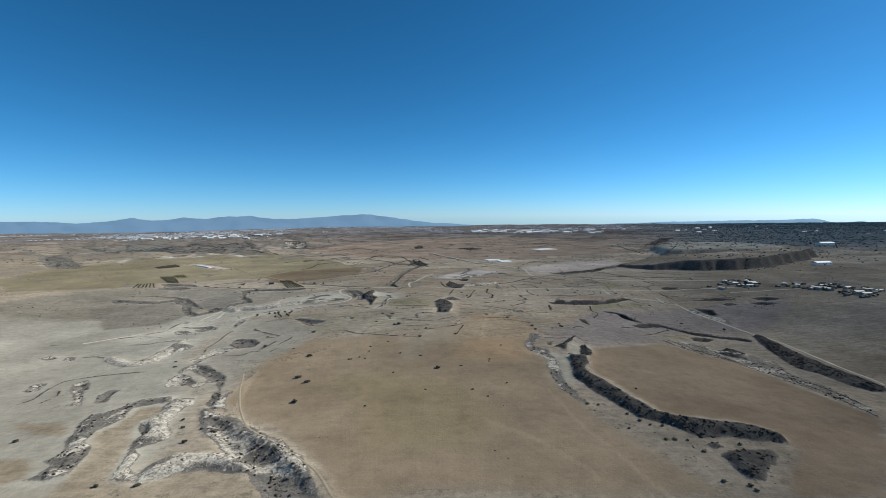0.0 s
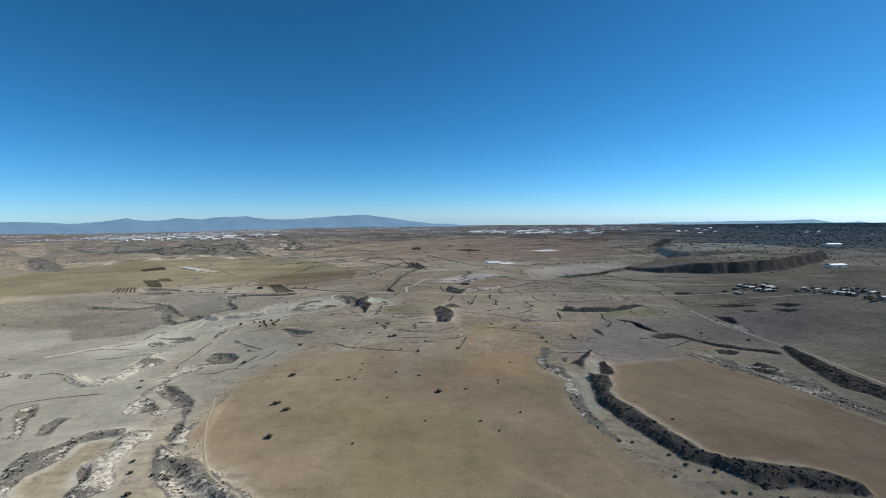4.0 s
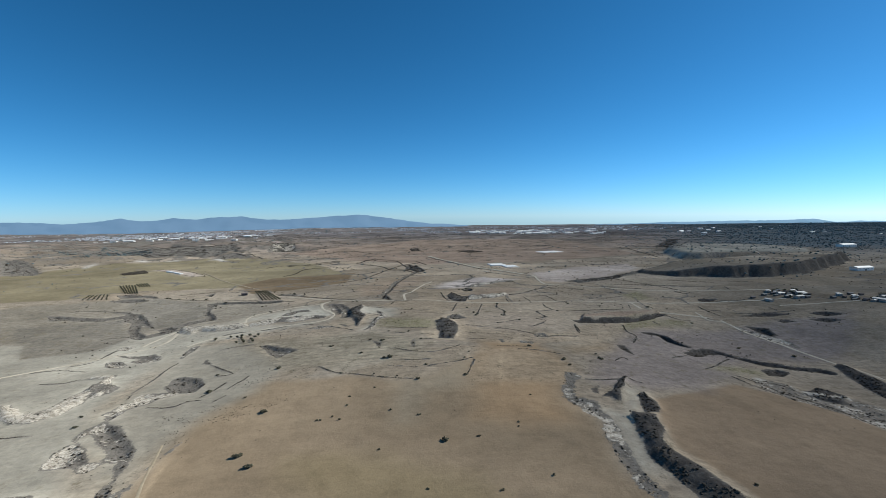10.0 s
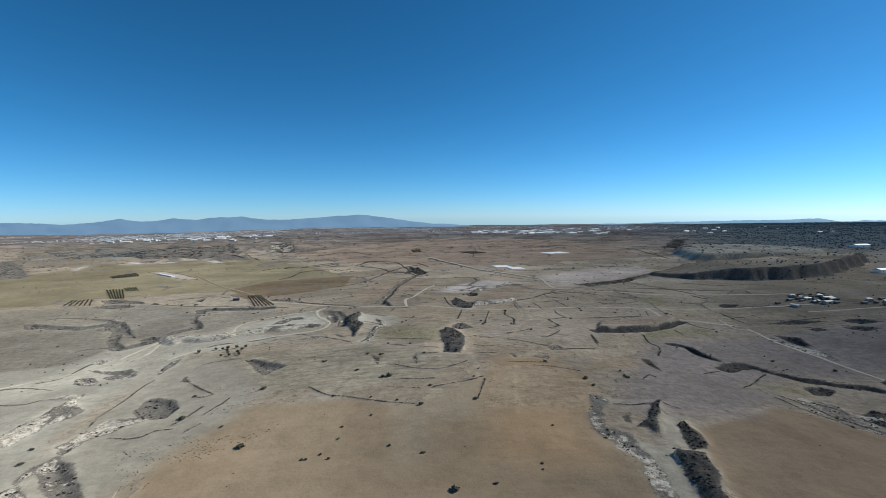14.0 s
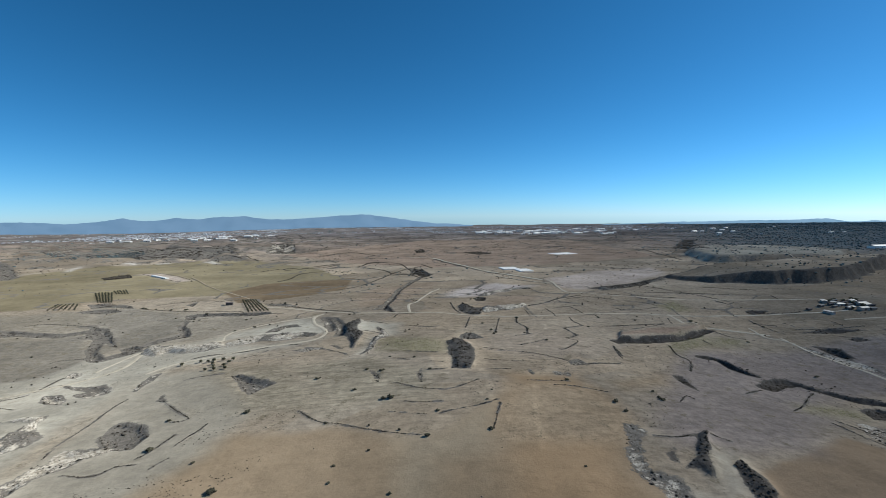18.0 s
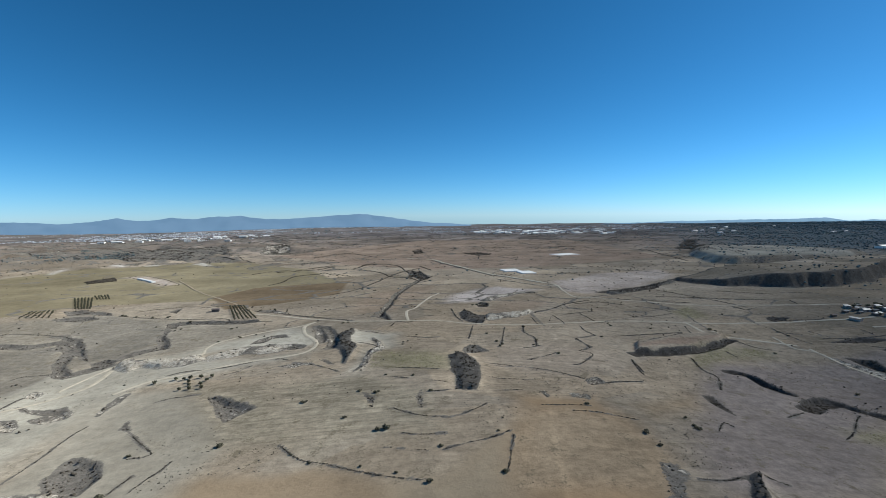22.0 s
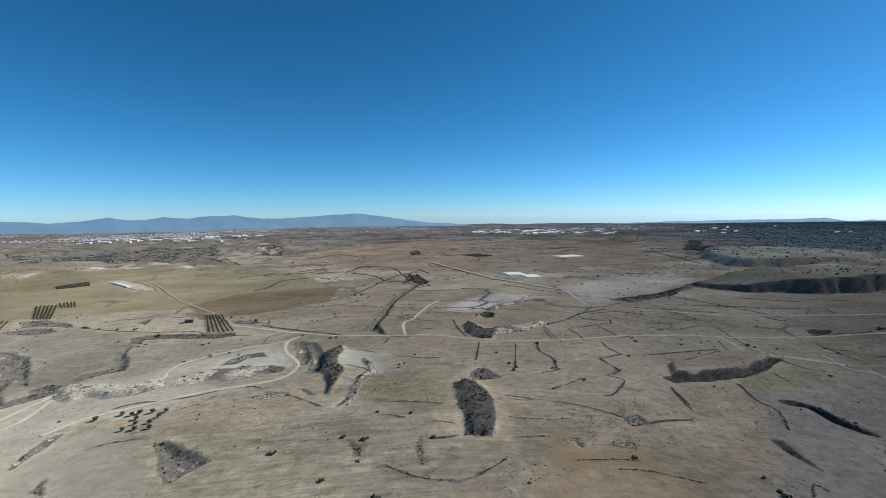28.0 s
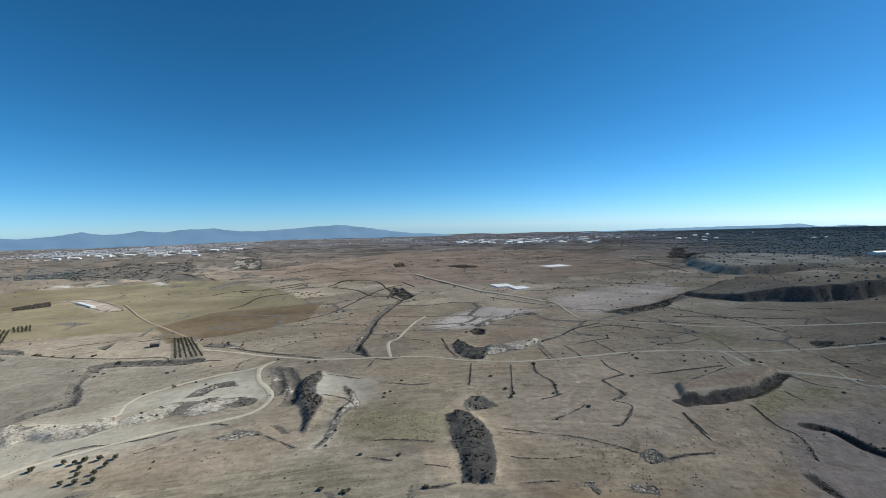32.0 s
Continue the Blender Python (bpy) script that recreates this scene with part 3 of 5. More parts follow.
hedge([(-108, 358), (-106, 367), (-104, 371), (-103, 379)], 1.0)
hedge([(-146, 345), (-134, 341), (-128, 342), (-126, 346), (-118, 346)], 1.2)
hedge([(-149, 450), (-140, 453), (-124, 454)], 0.9)
hedge([(-302, 700), (-287, 711), (-264, 718)], 1.5)
hedge([(-165, 495), (-156, 499), (-141, 498), (-128, 499), (-116, 503), (-103, 507), (-90, 502)], 1.6)
hedge([(-125, 484), (-117, 488), (-112, 496)], 1.2)
hedge([(-15, 465), (-5, 464), (10, 459)], 1.4)
hedge([(-66, 483), (-50, 467)], 1.0)
hedge([(-252, 1029), (-239, 1013), (-216, 1029), (-177, 1058), (-164, 1104)], 3)
hedge([(-214, 863), (-203, 896), (-202, 947), (-184, 972), (-165, 981)], 3.5)
hedge([(-117, 1055), (-105, 1101), (-89, 1143)], 3)
hedge([(-116, 1047), (-66, 996), (-43, 931), (-15, 915), (2, 881)], 3)
hedge([(2, 881), (17, 910), (25, 919)], 4)
hedge([(34, 654), (35, 615), (39, 589)], 3)
hedge([(115, 631), (139, 650), (159, 670), (193, 691)], 3)
hedge([(128, 616), (129, 588), (127, 578)], 1.4)
hedge([(158, 624), (160, 600), (162, 590), (175, 595)], 1.6)
hedge([(105, 606), (103, 576)], 0.8)
hedge([(140, 575), (138, 559), (141, 546)], 1.2)
hedge([(142, 545), (125, 535), (120, 530), (123, 518), (125, 511)], 1.0)
hedge([(69, 475), (80, 482), (94, 494)], 0.8)
hedge([(73, 502), (79, 504), (86, 509)], 1.2)
hedge([(196, 709), (224, 695), (253, 685), (299, 670)], 3)
hedge([(267, 709), (319, 698), (367, 683), (391, 678)], 2.5)
hedge([(372, 735), (398, 719), (425, 707)], 2.5)
hedge([(319, 580), (317, 569), (325, 564), (334, 563)], 1.6)
hedge([(194, 500), (186, 475), (188, 463), (175, 441)], 2.4)
hedge([(143, 486), (139, 471), (136, 455)], 1.4)
hedge([(98, 342), (108, 341), (121, 345), (130, 340)], 1.2)
hedge([(188, 408), (205, 417)], 1.0)
hedge([(133, 382), (143, 393), (145, 388)], 1.2)
hedge([(-47, 526), (-33, 518), (-26, 502)], 1.0)
hedge([(-50, 567), (-38, 561), (-28, 553)], 1.0)
hedge([(-15, 541), (5, 533), (16, 534)], 1.2)
hedge([(44, 462), (53, 460), (60, 461)], 1.0)
hedge([(204, 621), (225, 616), (253, 628)], 1.0)
hedge([(229, 655), (249, 645), (256, 634)], 1.0)
hedge([(331, 648), (336, 636), (343, 638)], 1.2)
hedge([(240, 584), (235, 569), (236, 559)], 1.0)
hedge([(261, 548), (267, 533), (277, 528), (284, 526)], 1.4)
hedge([(235, 523), (235, 516), (236, 511)], 1.2)
hedge([(179, 530), (202, 544), (229, 559), (212, 552)], 1.0)
hedge([(-21, 592), (-24, 578)], 1.6)
hedge([(-23, 600), (-9, 592), (-2, 601)], 1.5)
hedge([(1, 652), (18, 654)], 1.2)
hedge([(9, 620), (15, 616)], 1.6)
hedge([(142, 621), (160, 629), (175, 635)], 1.2)
hedge([(215, 378), (222, 364), (224, 348), (231, 337), (238, 324)], 1.4)
hedge([(222, 373), (236, 368), (238, 355)], 1.0)
hedge([(330, 596), (348, 600), (373, 597), (390, 602)], 1.6)
hedge([(393, 570), (392, 556)], 1.6)
hedge([(316, 571), (319, 549), (323, 542)], 1.6)
hedge([(345, 570), (350, 554)], 1.2)
hedge([(209, 375), (213, 354), (223, 336), (236, 322), (236, 300), (244, 280), (245, 260), (240, 237), (235, 215)], 0.9)
hedge([(247, 286), (253, 273), (252, 256), (248, 238)], 1.6)
hedge([(-235, 430), (-264, 440), (-278, 437)], 1.0)
hedge([(-105, 348), (-108, 343), (-109, 340)], 1.0)
hedge([(-16, 370), (-10, 368), (2, 365)], 0.7)
hedge([(199, 387), (212, 396), (231, 413), (241, 421)], 1.2)
hedge([(71, 397), (82, 396), (90, 393), (99, 389)], 1.2)
hedge([(4, 424), (10, 424), (15, 425)], 0.8)
hedge([(38, 422), (44, 422), (53, 422)], 0.8)
hedge([(58, 403), (71, 404), (82, 403)], 1.3)
hedge([(7, 1084), (26, 1010)], 3.0)
hedge([(-242, 1295), (-191, 1447), (-108, 1333)], 3.0)
hedge([(-334, 1871), (-172, 1803), (-63, 1922)], 3.0)
hedge([(-522, 1271), (-459, 1288), (-363, 1224)], 3.0)
hedge([(416, 674), (410, 656)], 2.2)
hedge([(170, 671), (201, 678), (220, 662)], 2.2)
hedge([(442, 720), (482, 708)], 2.2)
hedge([(623, 1398), (577, 1180), (558, 1095)], 2.2)
# faint wheel marks: line, width
faint([(35, 423), (37, 406), (36, 387), (35, 372)], 3.5)
faint([(70, 237), (73, 195), (79, 173), (82, 154), (85, 143)], 1.2)
faint([(61, 398), (53, 364), (48, 338), (47, 331)], 1.2)
faint([(43, 479), (55, 475), (95, 470)], 2.5)
faint([(71, 415), (87, 430), (103, 445)], 2.0)
faint([(97, 503), (122, 489), (133, 448)], 1.5)
faint([(-25, 151), (-33, 165), (-43, 178), (-58, 192), (-81, 217), (-93, 239), (-100, 264), (-105, 300)], 3.0)
faint([(107, 859), (152, 903), (217, 972)], 4.0)
faint([(37, 514), (49, 511), (66, 504), (78, 486), (83, 469)], 1.2)
faint([(38, 488), (42, 471), (51, 453), (58, 444)], 1.0)
faint([(41, 474), (57, 473), (78, 485), (103, 507), (121, 531)], 1.0)
faint([(63, 499), (84, 509), (110, 534), (130, 544), (153, 552)], 0.9)
faint([(104, 567), (99, 542), (84, 511), (62, 490), (43, 483)], 1.0)
faint([(96, 554), (107, 542), (100, 521), (83, 498)], 0.9)
faint([(40, 468), (61, 469), (81, 465), (98, 466)], 1.2)
faint([(127, 490), (137, 479), (150, 460), (155, 446)], 1.2)
faint([(118, 476), (131, 465), (144, 450)], 1.0)
faint([(114, 465), (127, 455), (134, 446)], 1.0)
faint([(167, 496), (163, 478), (150, 451)], 0.9)
faint([(224, 504), (224, 490), (243, 496), (272, 507)], 1.0)
faint([(137, 568), (160, 558), (178, 554), (207, 568)], 1.2)
faint([(49, 454), (63, 444), (75, 439), (90, 444)], 1.5)
faint([(60, 449), (76, 451), (82, 444), (80, 430), (72, 418)], 1.2)
faint([(92, 444), (105, 440), (111, 428), (109, 416)], 1.2)
faint([(17, 514), (31, 522), (51, 520), (71, 511)], 1.5)
faint([(-30, 553), (-15, 541), (5, 530), (19, 528)], 1.0)
faint([(216, 558), (251, 570), (262, 563), (289, 555), (310, 541)], 1.5)
faint([(272, 555), (289, 548), (306, 537)], 2.0)
faint([(265, 599), (272, 585), (290, 575), (301, 560)], 1.0)
faint([(30, 205), (49, 184), (63, 161), (64, 154)], 1.2)
faint([(-95, 233), (-97, 250), (-100, 270), (-101, 291)], 1.5)
faint([(-101, 234), (-81, 216), (-66, 198), (-51, 180)], 1.8)
# dirt tracks: line, width
track([(-112, 295), (-103, 265), (-95, 244), (-86, 224), (-77, 210), (-63, 196), (-51, 184), (-38, 169), (-30, 154), (-24, 145)], 1.7, True)
track([(-20, 1250), (10, 1228), (35, 1200), (61, 1114), (92, 1024), (123, 937), (153, 886), (182, 826)], 8.0)
track([(182, 826), (191, 803), (185, 758), (184, 713), (205, 703), (240, 682), (294, 660), (357, 655), (457, 648)], 4.0)
track([(700, 1190), (707, 1155), (727, 1092), (736, 1052), (745, 1000)], 5.0)
track([(-227, 485), (-222, 514), (-217, 530), (-208, 538), (-182, 531), (-162, 535), (-165, 552), (-160, 569), (-134, 587), (-107, 598), (-94, 612)], 3.4)
track([(-94, 612), (-100, 596), (-94, 570), (-83, 550), (-77, 534), (-80, 517), (-95, 508), (-122, 504), (-152, 494), (-173, 486), (-185, 471)], 4.2)
track([(-166, 667), (-141, 652), (-97, 624), (-59, 605), (-17, 599), (18, 593), (47, 579), (82, 573), (126, 581), (176, 595), (224, 599), (265, 593), (312, 594), (437, 598)], 4.0)
track([(-368, 923), (-287, 813), (-225, 746), (-183, 693), (-166, 667)], 3.0, True)
track([(-9, 597), (-11, 644), (-2, 664), (10, 713), (27, 758)], 3.5)
track([(248, 598), (248, 567), (257, 557), (306, 537)], 4.0)
track([(302, 273), (314, 321), (328, 378), (323, 444), (313, 504), (311, 531)], 4.0)
track([(-215, 518), (-212, 488), (-230, 468), (-259, 452), (-301, 424)], 4.0)
track([(123, 876), (163, 812), (179, 797), (196, 802)], 3.5)
track([(408, 572), (463, 573), (510, 576), (574, 585)], 3.5)
track([(300, 556), (299, 534), (309, 527), (314, 519)], 3.0)


def hash01(ix, iy, seed):
    h = (ix.astype(np.int64) * 374761393 + iy.astype(np.int64) * 668265263 + seed * 974634777) & 0x7FFFFFFF
    h = ((h ^ (h >> 13)) * 1274126177) & 0x7FFFFFFF
    return ((h ^ (h >> 16)) & 0xFFFF) / 65535.0


def vnoise(x, y, size, seed=0):
    """Smooth noise of -1 to 1 with features of that size."""
    ca, sa = math.cos(0.5 + 0.7 * seed), math.sin(0.5 + 0.7 * seed)
    u, v = (x * ca - y * sa) / size, (x * sa + y * ca) / size
    i, j = np.floor(u), np.floor(v)
    fu, fv = u - i, v - j
    fu, fv = fu * fu * (3 - 2 * fu), fv * fv * (3 - 2 * fv)
    a, b = hash01(i, j, seed), hash01(i + 1, j, seed)
    c, d = hash01(i, j + 1, seed), hash01(i + 1, j + 1, seed)
    return 2 * ((a * (1 - fu) + b * fu) * (1 - fv) + (c * (1 - fu) + d * fu) * fv) - 1


def smooth(v, lo, hi):
    s = np.clip((v - lo) / (hi - lo), 0, 1)
    return s * s * (3 - 2 * s)


def curve_through(line, step=3.0):
    """A smooth line through the given points."""
    p = [np.array(q, float) for q in line]
    p = [2 * p[0] - p[1]] + p + [2 * p[-1] - p[-2]]
    out = []
    for k in range(1, len(p) - 2):
        n = max(2, int(np.linalg.norm(p[k + 1] - p[k]) / step))
        for s in np.linspace(0, 1, n, endpoint=False):
            out.append(0.5 * (2 * p[k] + (p[k + 1] - p[k - 1]) * s + (2 * p[k - 1] - 5 * p[k] + 4 * p[k + 1] - p[k + 2]) * s ** 2
                              + (3 * p[k] - p[k - 1] - 3 * p[k + 1] + p[k + 2]) * s ** 3))
    out.append(p[-2])
    return np.array(out)


def to_line(x, y, pts):
    """Distance from each place to a line of points."""
    best = np.full(x.shape, 1e9)
    for (ax, ay), (bx, by) in zip(pts[:-1], pts[1:]):
        ux, uy = bx - ax, by - ay
        s = np.clip(((x - ax) * ux + (y - ay) * uy) / max(ux * ux + uy * uy, 1e-9), 0, 1)
        best = np.minimum(best, (x - ax - s * ux) ** 2 + (y - ay - s * uy) ** 2)
    return np.sqrt(best)


def inside(x, y, outline):
    """Distance to an outline, positive inside it."""
    d = to_line(x, y, outline + outline[:1])
    odd = np.zeros(x.shape, bool)
    for (ax, ay), (bx, by) in zip(outline, outline[1:] + outline[:1]):
        if ay != by:
            odd ^= ((ay > y) != (by > y)) & (x < (bx - ax) * (y - ay) / (by - ay) + ax)
    return np.where(odd, d, -d)


def near(x, y, pts, margin):
    p = np.array(pts)
    return np.nonzero((x > p[:, 0].min() - margin) & (x < p[:, 0].max() + margin)
                      & (y > p[:, 1].min() - margin) & (y < p[:, 1].max() + margin))[0]


SWELLS = ((-300, 260, -5.0), (-100, 260, -2.5), (100, 260, 5.3), (300, 260, -8.0), (-300, 430, -12.9), (-100, 430, 2.0),
          (100, 430, 9.3), (300, 430, -21.9), (-300, 600, -2.9), (-100, 600, 2.5), (100, 600, -0.7), (300, 600, 5.1))
GULLY_LINES = [curve_through(line, 6.0) for line, *_ in GULLIES]
PLATEAU = [(369, 836), (380, 800), (404, 772), (443, 760), (488, 753), (544, 756), (640, 790), (784, 891), (894, 967), (860, 1010), (700, 960), (560, 900), (450, 870)]
TERRACE = [(150, 501), (178, 508), (207, 519), (234, 535), (260, 553), (255, 566), (225, 560), (195, 548), (165, 527)]
TIP = [(575, 1045), (620, 1012), (690, 1000), (760, 1005), (860, 1045), (1000, 1120), (950, 1330), (800, 1400), (700, 1330), (610, 1180)]


def bad_land(x, y):
    """Where the eroded hills stand."""
    return smooth(-x, 150, 500) * smooth(y, 1050, 1250) * (1 - smooth(y, 2000, 2600))


def bank(x, y, outline, tall):
    """A slope that rises from its left side to its right side and fades out in the field above."""
    turn = sum(a[0] * b[1] - b[0] * a[1] for a, b in zip(outline, outline[1:] + outline[:1]))
    left, right = np.full(x.shape, 1e9), np.full(x.shape, 1e9)
    for a, b in zip(outline, outline[1:] + outline[:1]):
        nx, ny = (b[1] - a[1]) * np.sign(turn), (a[0] - b[0]) * np.sign(turn)
        d = to_line(x, y, [a, b])
        if nx * 0.93 + ny * 0.37 > 0:
            right = np.minimum(right, d)
        else:
            left = np.minimum(left, d)
    s = left / (left + right + 1e-6)
    within_it = inside(x, y, outline) > 0
    fade = 1 - smooth(np.minimum(left, right), 0, 26)
    return tall * np.where(within_it, 0.72 * smooth(s + 0.14 * vnoise(x, y, 6, 86), 0, 0.5) + 0.28 * s, smooth(s, 0.5, 1.0) * fade)


def height(x, y):
    """The lie of the land."""
    x, y = np.asarray(x, float).ravel(), np.asarray(y, float).ravel()
    z = sum(a * np.exp(-((x - cx) ** 2 + (y - cy) ** 2) / (2 * 140.0 ** 2)) for cx, cy, a in SWELLS)
    z = z + 0.5 * vnoise(x, y, 60, 1) + 0.22 * vnoise(x, y, 17, 2) + 0.1 * vnoise(x, y, 7, 3)
    far = smooth(y, 900, 1900)
    z = z + far * (4.5 * vnoise(x, y, 330, 4) + 3.0 * vnoise(x, y, 110, 5) - 2.5 * np.abs(vnoise(x, y, 60, 18)))
    z = z - 38 * smooth(-x, 500, 2800) * smooth(y, 1500, 3000)
    bad = bad_land(x, y)
    z = z + bad * (10 + 10 * vnoise(x, y, 170, 6) - 13 * np.abs(vnoise(x, y, 75, 7)) - 6 * np.abs(vnoise(x, y, 30, 8)))
    for outline, top, wide in ((PLATEAU, 18.0, 11.0), (TIP, 15.0, 30.0), (TERRACE, 3.2, 4.0)):
        k = near(x, y, outline, 20)
        if len(k):
            rough = 0.2 if outline is TERRACE else 1.0
            d = inside(x[k], y[k], outline) + rough * (5 * vnoise(x[k], y[k], 26, 9) - 7 * np.abs(vnoise(x[k], y[k], 13, 10)) + 3)
            z[k] += top * smooth(d, 0, wide) * (1.0 if outline is TERRACE else 0.2 + 0.8 * smooth(x[k], 365, 500))
    for (line, width, depth, chalk), pts in zip(GULLIES, GULLY_LINES):
        k = near(x, y, pts, width)
        if len(k):
            d = to_line(x[k], y[k], pts) + 0.16 * width * vnoise(x[k], y[k], 9, 11) + 0.10 * width * vnoise(x[k], y[k], 4, 12)
            cut = 1 - smooth(d, 0.08 * width, 0.55 * width)
            z[k] -= depth * cut * (0.85 + 0.3 * vnoise(x[k], y[k], 14, 13))
            z[k] += 0.4 * chalk * depth * cut * np.abs(vnoise(x[k], y[k], 5, 14))
    for outline, cover, chalk, depth in PATCHES:
        sloped = depth < -1.5 and chalk < 0.42
        k = near(x, y, outline, 27 if sloped else 6)
        if len(k) and sloped:
            z[k] += bank(x[k], y[k], outline, -depth * (0.85 if outline[0][0] > 60 else 0.75))
            d = inside(x[k], y[k], outline)
            z[k] += 0.7 * smooth(d, 0, 2) * np.abs(vnoise(x[k], y[k], 3.5, 17)) - 0.5 * smooth(d, 0, 2) * np.abs(vnoise(x[k], y[k], 8, 16))
        elif len(k):
            d = inside(x[k], y[k], outline) + 1.0 * vnoise(x[k], y[k], 7, 15)
            z[k] -= depth * smooth(d, -1.0, 4.5) * (1 + 0.3 * vnoise(x[k], y[k], 10, 16)) - 0.25 * smooth(d, 0, 2) * np.abs(vnoise(x[k], y[k], 3.5, 17)) * abs(depth)
    return z


def mesh_np(name, verts, faces, material, smooth_shade=False):
    verts, faces = np.asarray(verts, np.float32), np.asarray(faces, np.int32)
    me = bpy.data.meshes.new(name)
    n, k = faces.shape
    me.vertices.add(len(verts))
    me.vertices.foreach_set("co", verts.ravel())
    me.loops.add(n * k)
    me.loops.foreach_set("vertex_index", faces.ravel())
    me.polygons.add(n)
    me.polygons.foreach_set("loop_start", np.arange(0, n * k, k, dtype=np.int32))
    me.polygons.foreach_set("loop_total", np.full(n, k, np.int32))
    if smooth_shade:
        me.polygons.foreach_set("use_smooth", np.ones(n, bool))
    me.update(calc_edges=True)
    me.materials.append(material)
    return me


def steps(lo, hi, near_lo, near_hi, fine, growth):
    """Grid lines: evenly fine between near_lo and near_hi, wider and wider outside."""
    mid = list(np.arange(near_lo, near_hi, fine))
    up, s = [mid[-1]], fine
    while up[-1] < hi:
        s += growth * s
        up.append(up[-1] + s)
    down, s = [near_lo], fine
    while down[-1] > lo:
        s += growth * s
        down.append(down[-1] - s)
    return np.array(down[:0:-1] + mid + up[1:])


def strips(x, y):
    """Old field strips, paler and darker, with weedy borders."""
    ca, sa = math.cos(0.3), math.sin(0.3)
    u, v = (x * ca + y * sa + 30 * vnoise(x, y, 140, 34)) / 95, (-x * sa + y * ca + 22 * vnoise(x, y, 120, 35)) / 62
    iu, iv = np.floor(u), np.floor(v)
    best, second, tone_of, edge_of = np.full(len(x), 9.0), np.full(len(x), 9.0), np.zeros(len(x)), np.zeros(len(x))
    for du in (-1, 0, 1):
        for dv in (-1, 0, 1):
            a, b = iu + du, iv + dv
            d = np.maximum(np.abs(u - a - hash01(a, b, 36)), np.abs(v - b - hash01(a, b, 37)))
            closer = d < best
            second = np.where(closer, best, np.minimum(second, d))
            tone_of, edge_of = np.where(closer, hash01(a, b, 38), tone_of), np.where(closer, hash01(a, b, 39), edge_of)
            best = np.where(closer, d, best)
    border = (1 - smooth((second - best) * 70, 1.5, 3.5 + 0.004 * np.maximum(y, 0))) * (edge_of > 0.45) * smooth(y, 420, 700)
    return tone_of, edge_of, border


def build_ground():
    gx = steps(-6200, 6200, -240, 290, 1.55, 0.015)
    gy = steps(-900, 6200, 140, 640, 1.55, 0.015)
    xx, yy = np.meshgrid(gx, gy)
    x, y = xx.ravel(), yy.ravel()
    z = height(x, y)
    nx, ny = len(gx), len(gy)
    i = (np.arange(ny - 1)[:, None] * nx + np.arange(nx - 1)[None, :]).ravel()
    me = mesh_np("ground", np.stack([x, y, z], 1), np.stack([i, i + 1, i + nx + 1, i + nx], 1), EARTH, True)
    soil = np.tile(np.array(COMMON), (len(x), 1))
    soil *= (1 + 0.12 * vnoise(x, y, 90, 21) + 0.10 * vnoise(x, y, 33, 22) + 0.06 * vnoise(x, y, 13, 20))[:, None]
    far = smooth(y, 900, 1800)[:, None]
    mix = (0.5 + 0.5 * vnoise(x, y, 300, 23))[:, None]
    bands = vnoise(x * 0.35, y, 70, 24)[:, None]
    soil = soil * (1 - far) + far * (np.array((0.23, 0.187, 0.15)) * mix + np.array((0.196, 0.17, 0.142)) * (1 - mix)) * (1 + 0.3 * bands)
    # ground greyer with distance: haze mixed into the soil colour
    beyond = smooth(y, 1700, 2700)[:, None]
    soil = soil * (1 - 0.8 * beyond) + 0.8 * beyond * np.array((0.165, 0.152, 0.148)) * (1 + 0.3 * bands)
    till = np.clip(0.2 + 0.3 * vnoise(x, y, 80, 25), 0.03, 1) * (1 - smooth(y, 620, 900))
    wild = np.ones(len(x))
    tone_of, edge_of, border = strips(x, y)
    strength = 0.2 + 0.42 * smooth(y, 550, 1200)
    soil *= (1 + strength * (tone_of - 0.5))[:, None] * (1 + 0.05 * (edge_of - 0.5)[:, None] * np.array((1.0, 0.2, -1.0)))
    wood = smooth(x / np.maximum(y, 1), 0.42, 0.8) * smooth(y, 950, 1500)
    # wooded ground gets the same blue-grey haze tint in its soil
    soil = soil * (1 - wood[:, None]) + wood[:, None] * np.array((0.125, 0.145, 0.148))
    for outline, tone in FIELDS:
        k = near(x, y, outline, 30)
        if len(k):
            d = inside(x[k], y[k], outline) + 3 * vnoise(x[k], y[k], 22, 26) + 1.2 * vnoise(x[k], y[k], 7, 27)
            edge = 1.6 if tone in (SLATE, LIME) else 5.0 if tone in (RUST, BLEACHED, OLIVE_SOIL, DUSTY, DRAB, ASHEN, GREYISH, LILAC, CREAM, PALE, DUN, GREENISH, WARM, TILLED, FALLOW) else 2.6 if tone == BROWN else 1.0
            d = d + (edge - 1) * 1.5 * vnoise(x[k], y[k], 40, 33)
            w = smooth(d, -2.0 * edge, 2.5 * edge)[:, None]
            soil[k] = soil[k] * (1 - w) + w * np.array(tone) * (1 + 0.15 * vnoise(x[k], y[k], 55, 28) + 0.06 * vnoise(x[k], y[k], 24, 19))[:, None]
            wild[k] = np.where(w[:, 0] > 0.5, 0.25 if tone in (BROWN, DARK_BROWN, OCHRE, UMBER, RUST, BLEACHED, OLIVE_SOIL) else 0.55 if tone in (CREAM, PALE, DUSTY) else 1.0, wild[k])
            till[k] = np.where(w[:, 0] > 0.5, 0.85 if tone == TILLED else 0.05, till[k])
    # darker soils to the east; lens falloff painted in there and far west
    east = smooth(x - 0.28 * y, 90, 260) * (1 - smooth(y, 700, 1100))
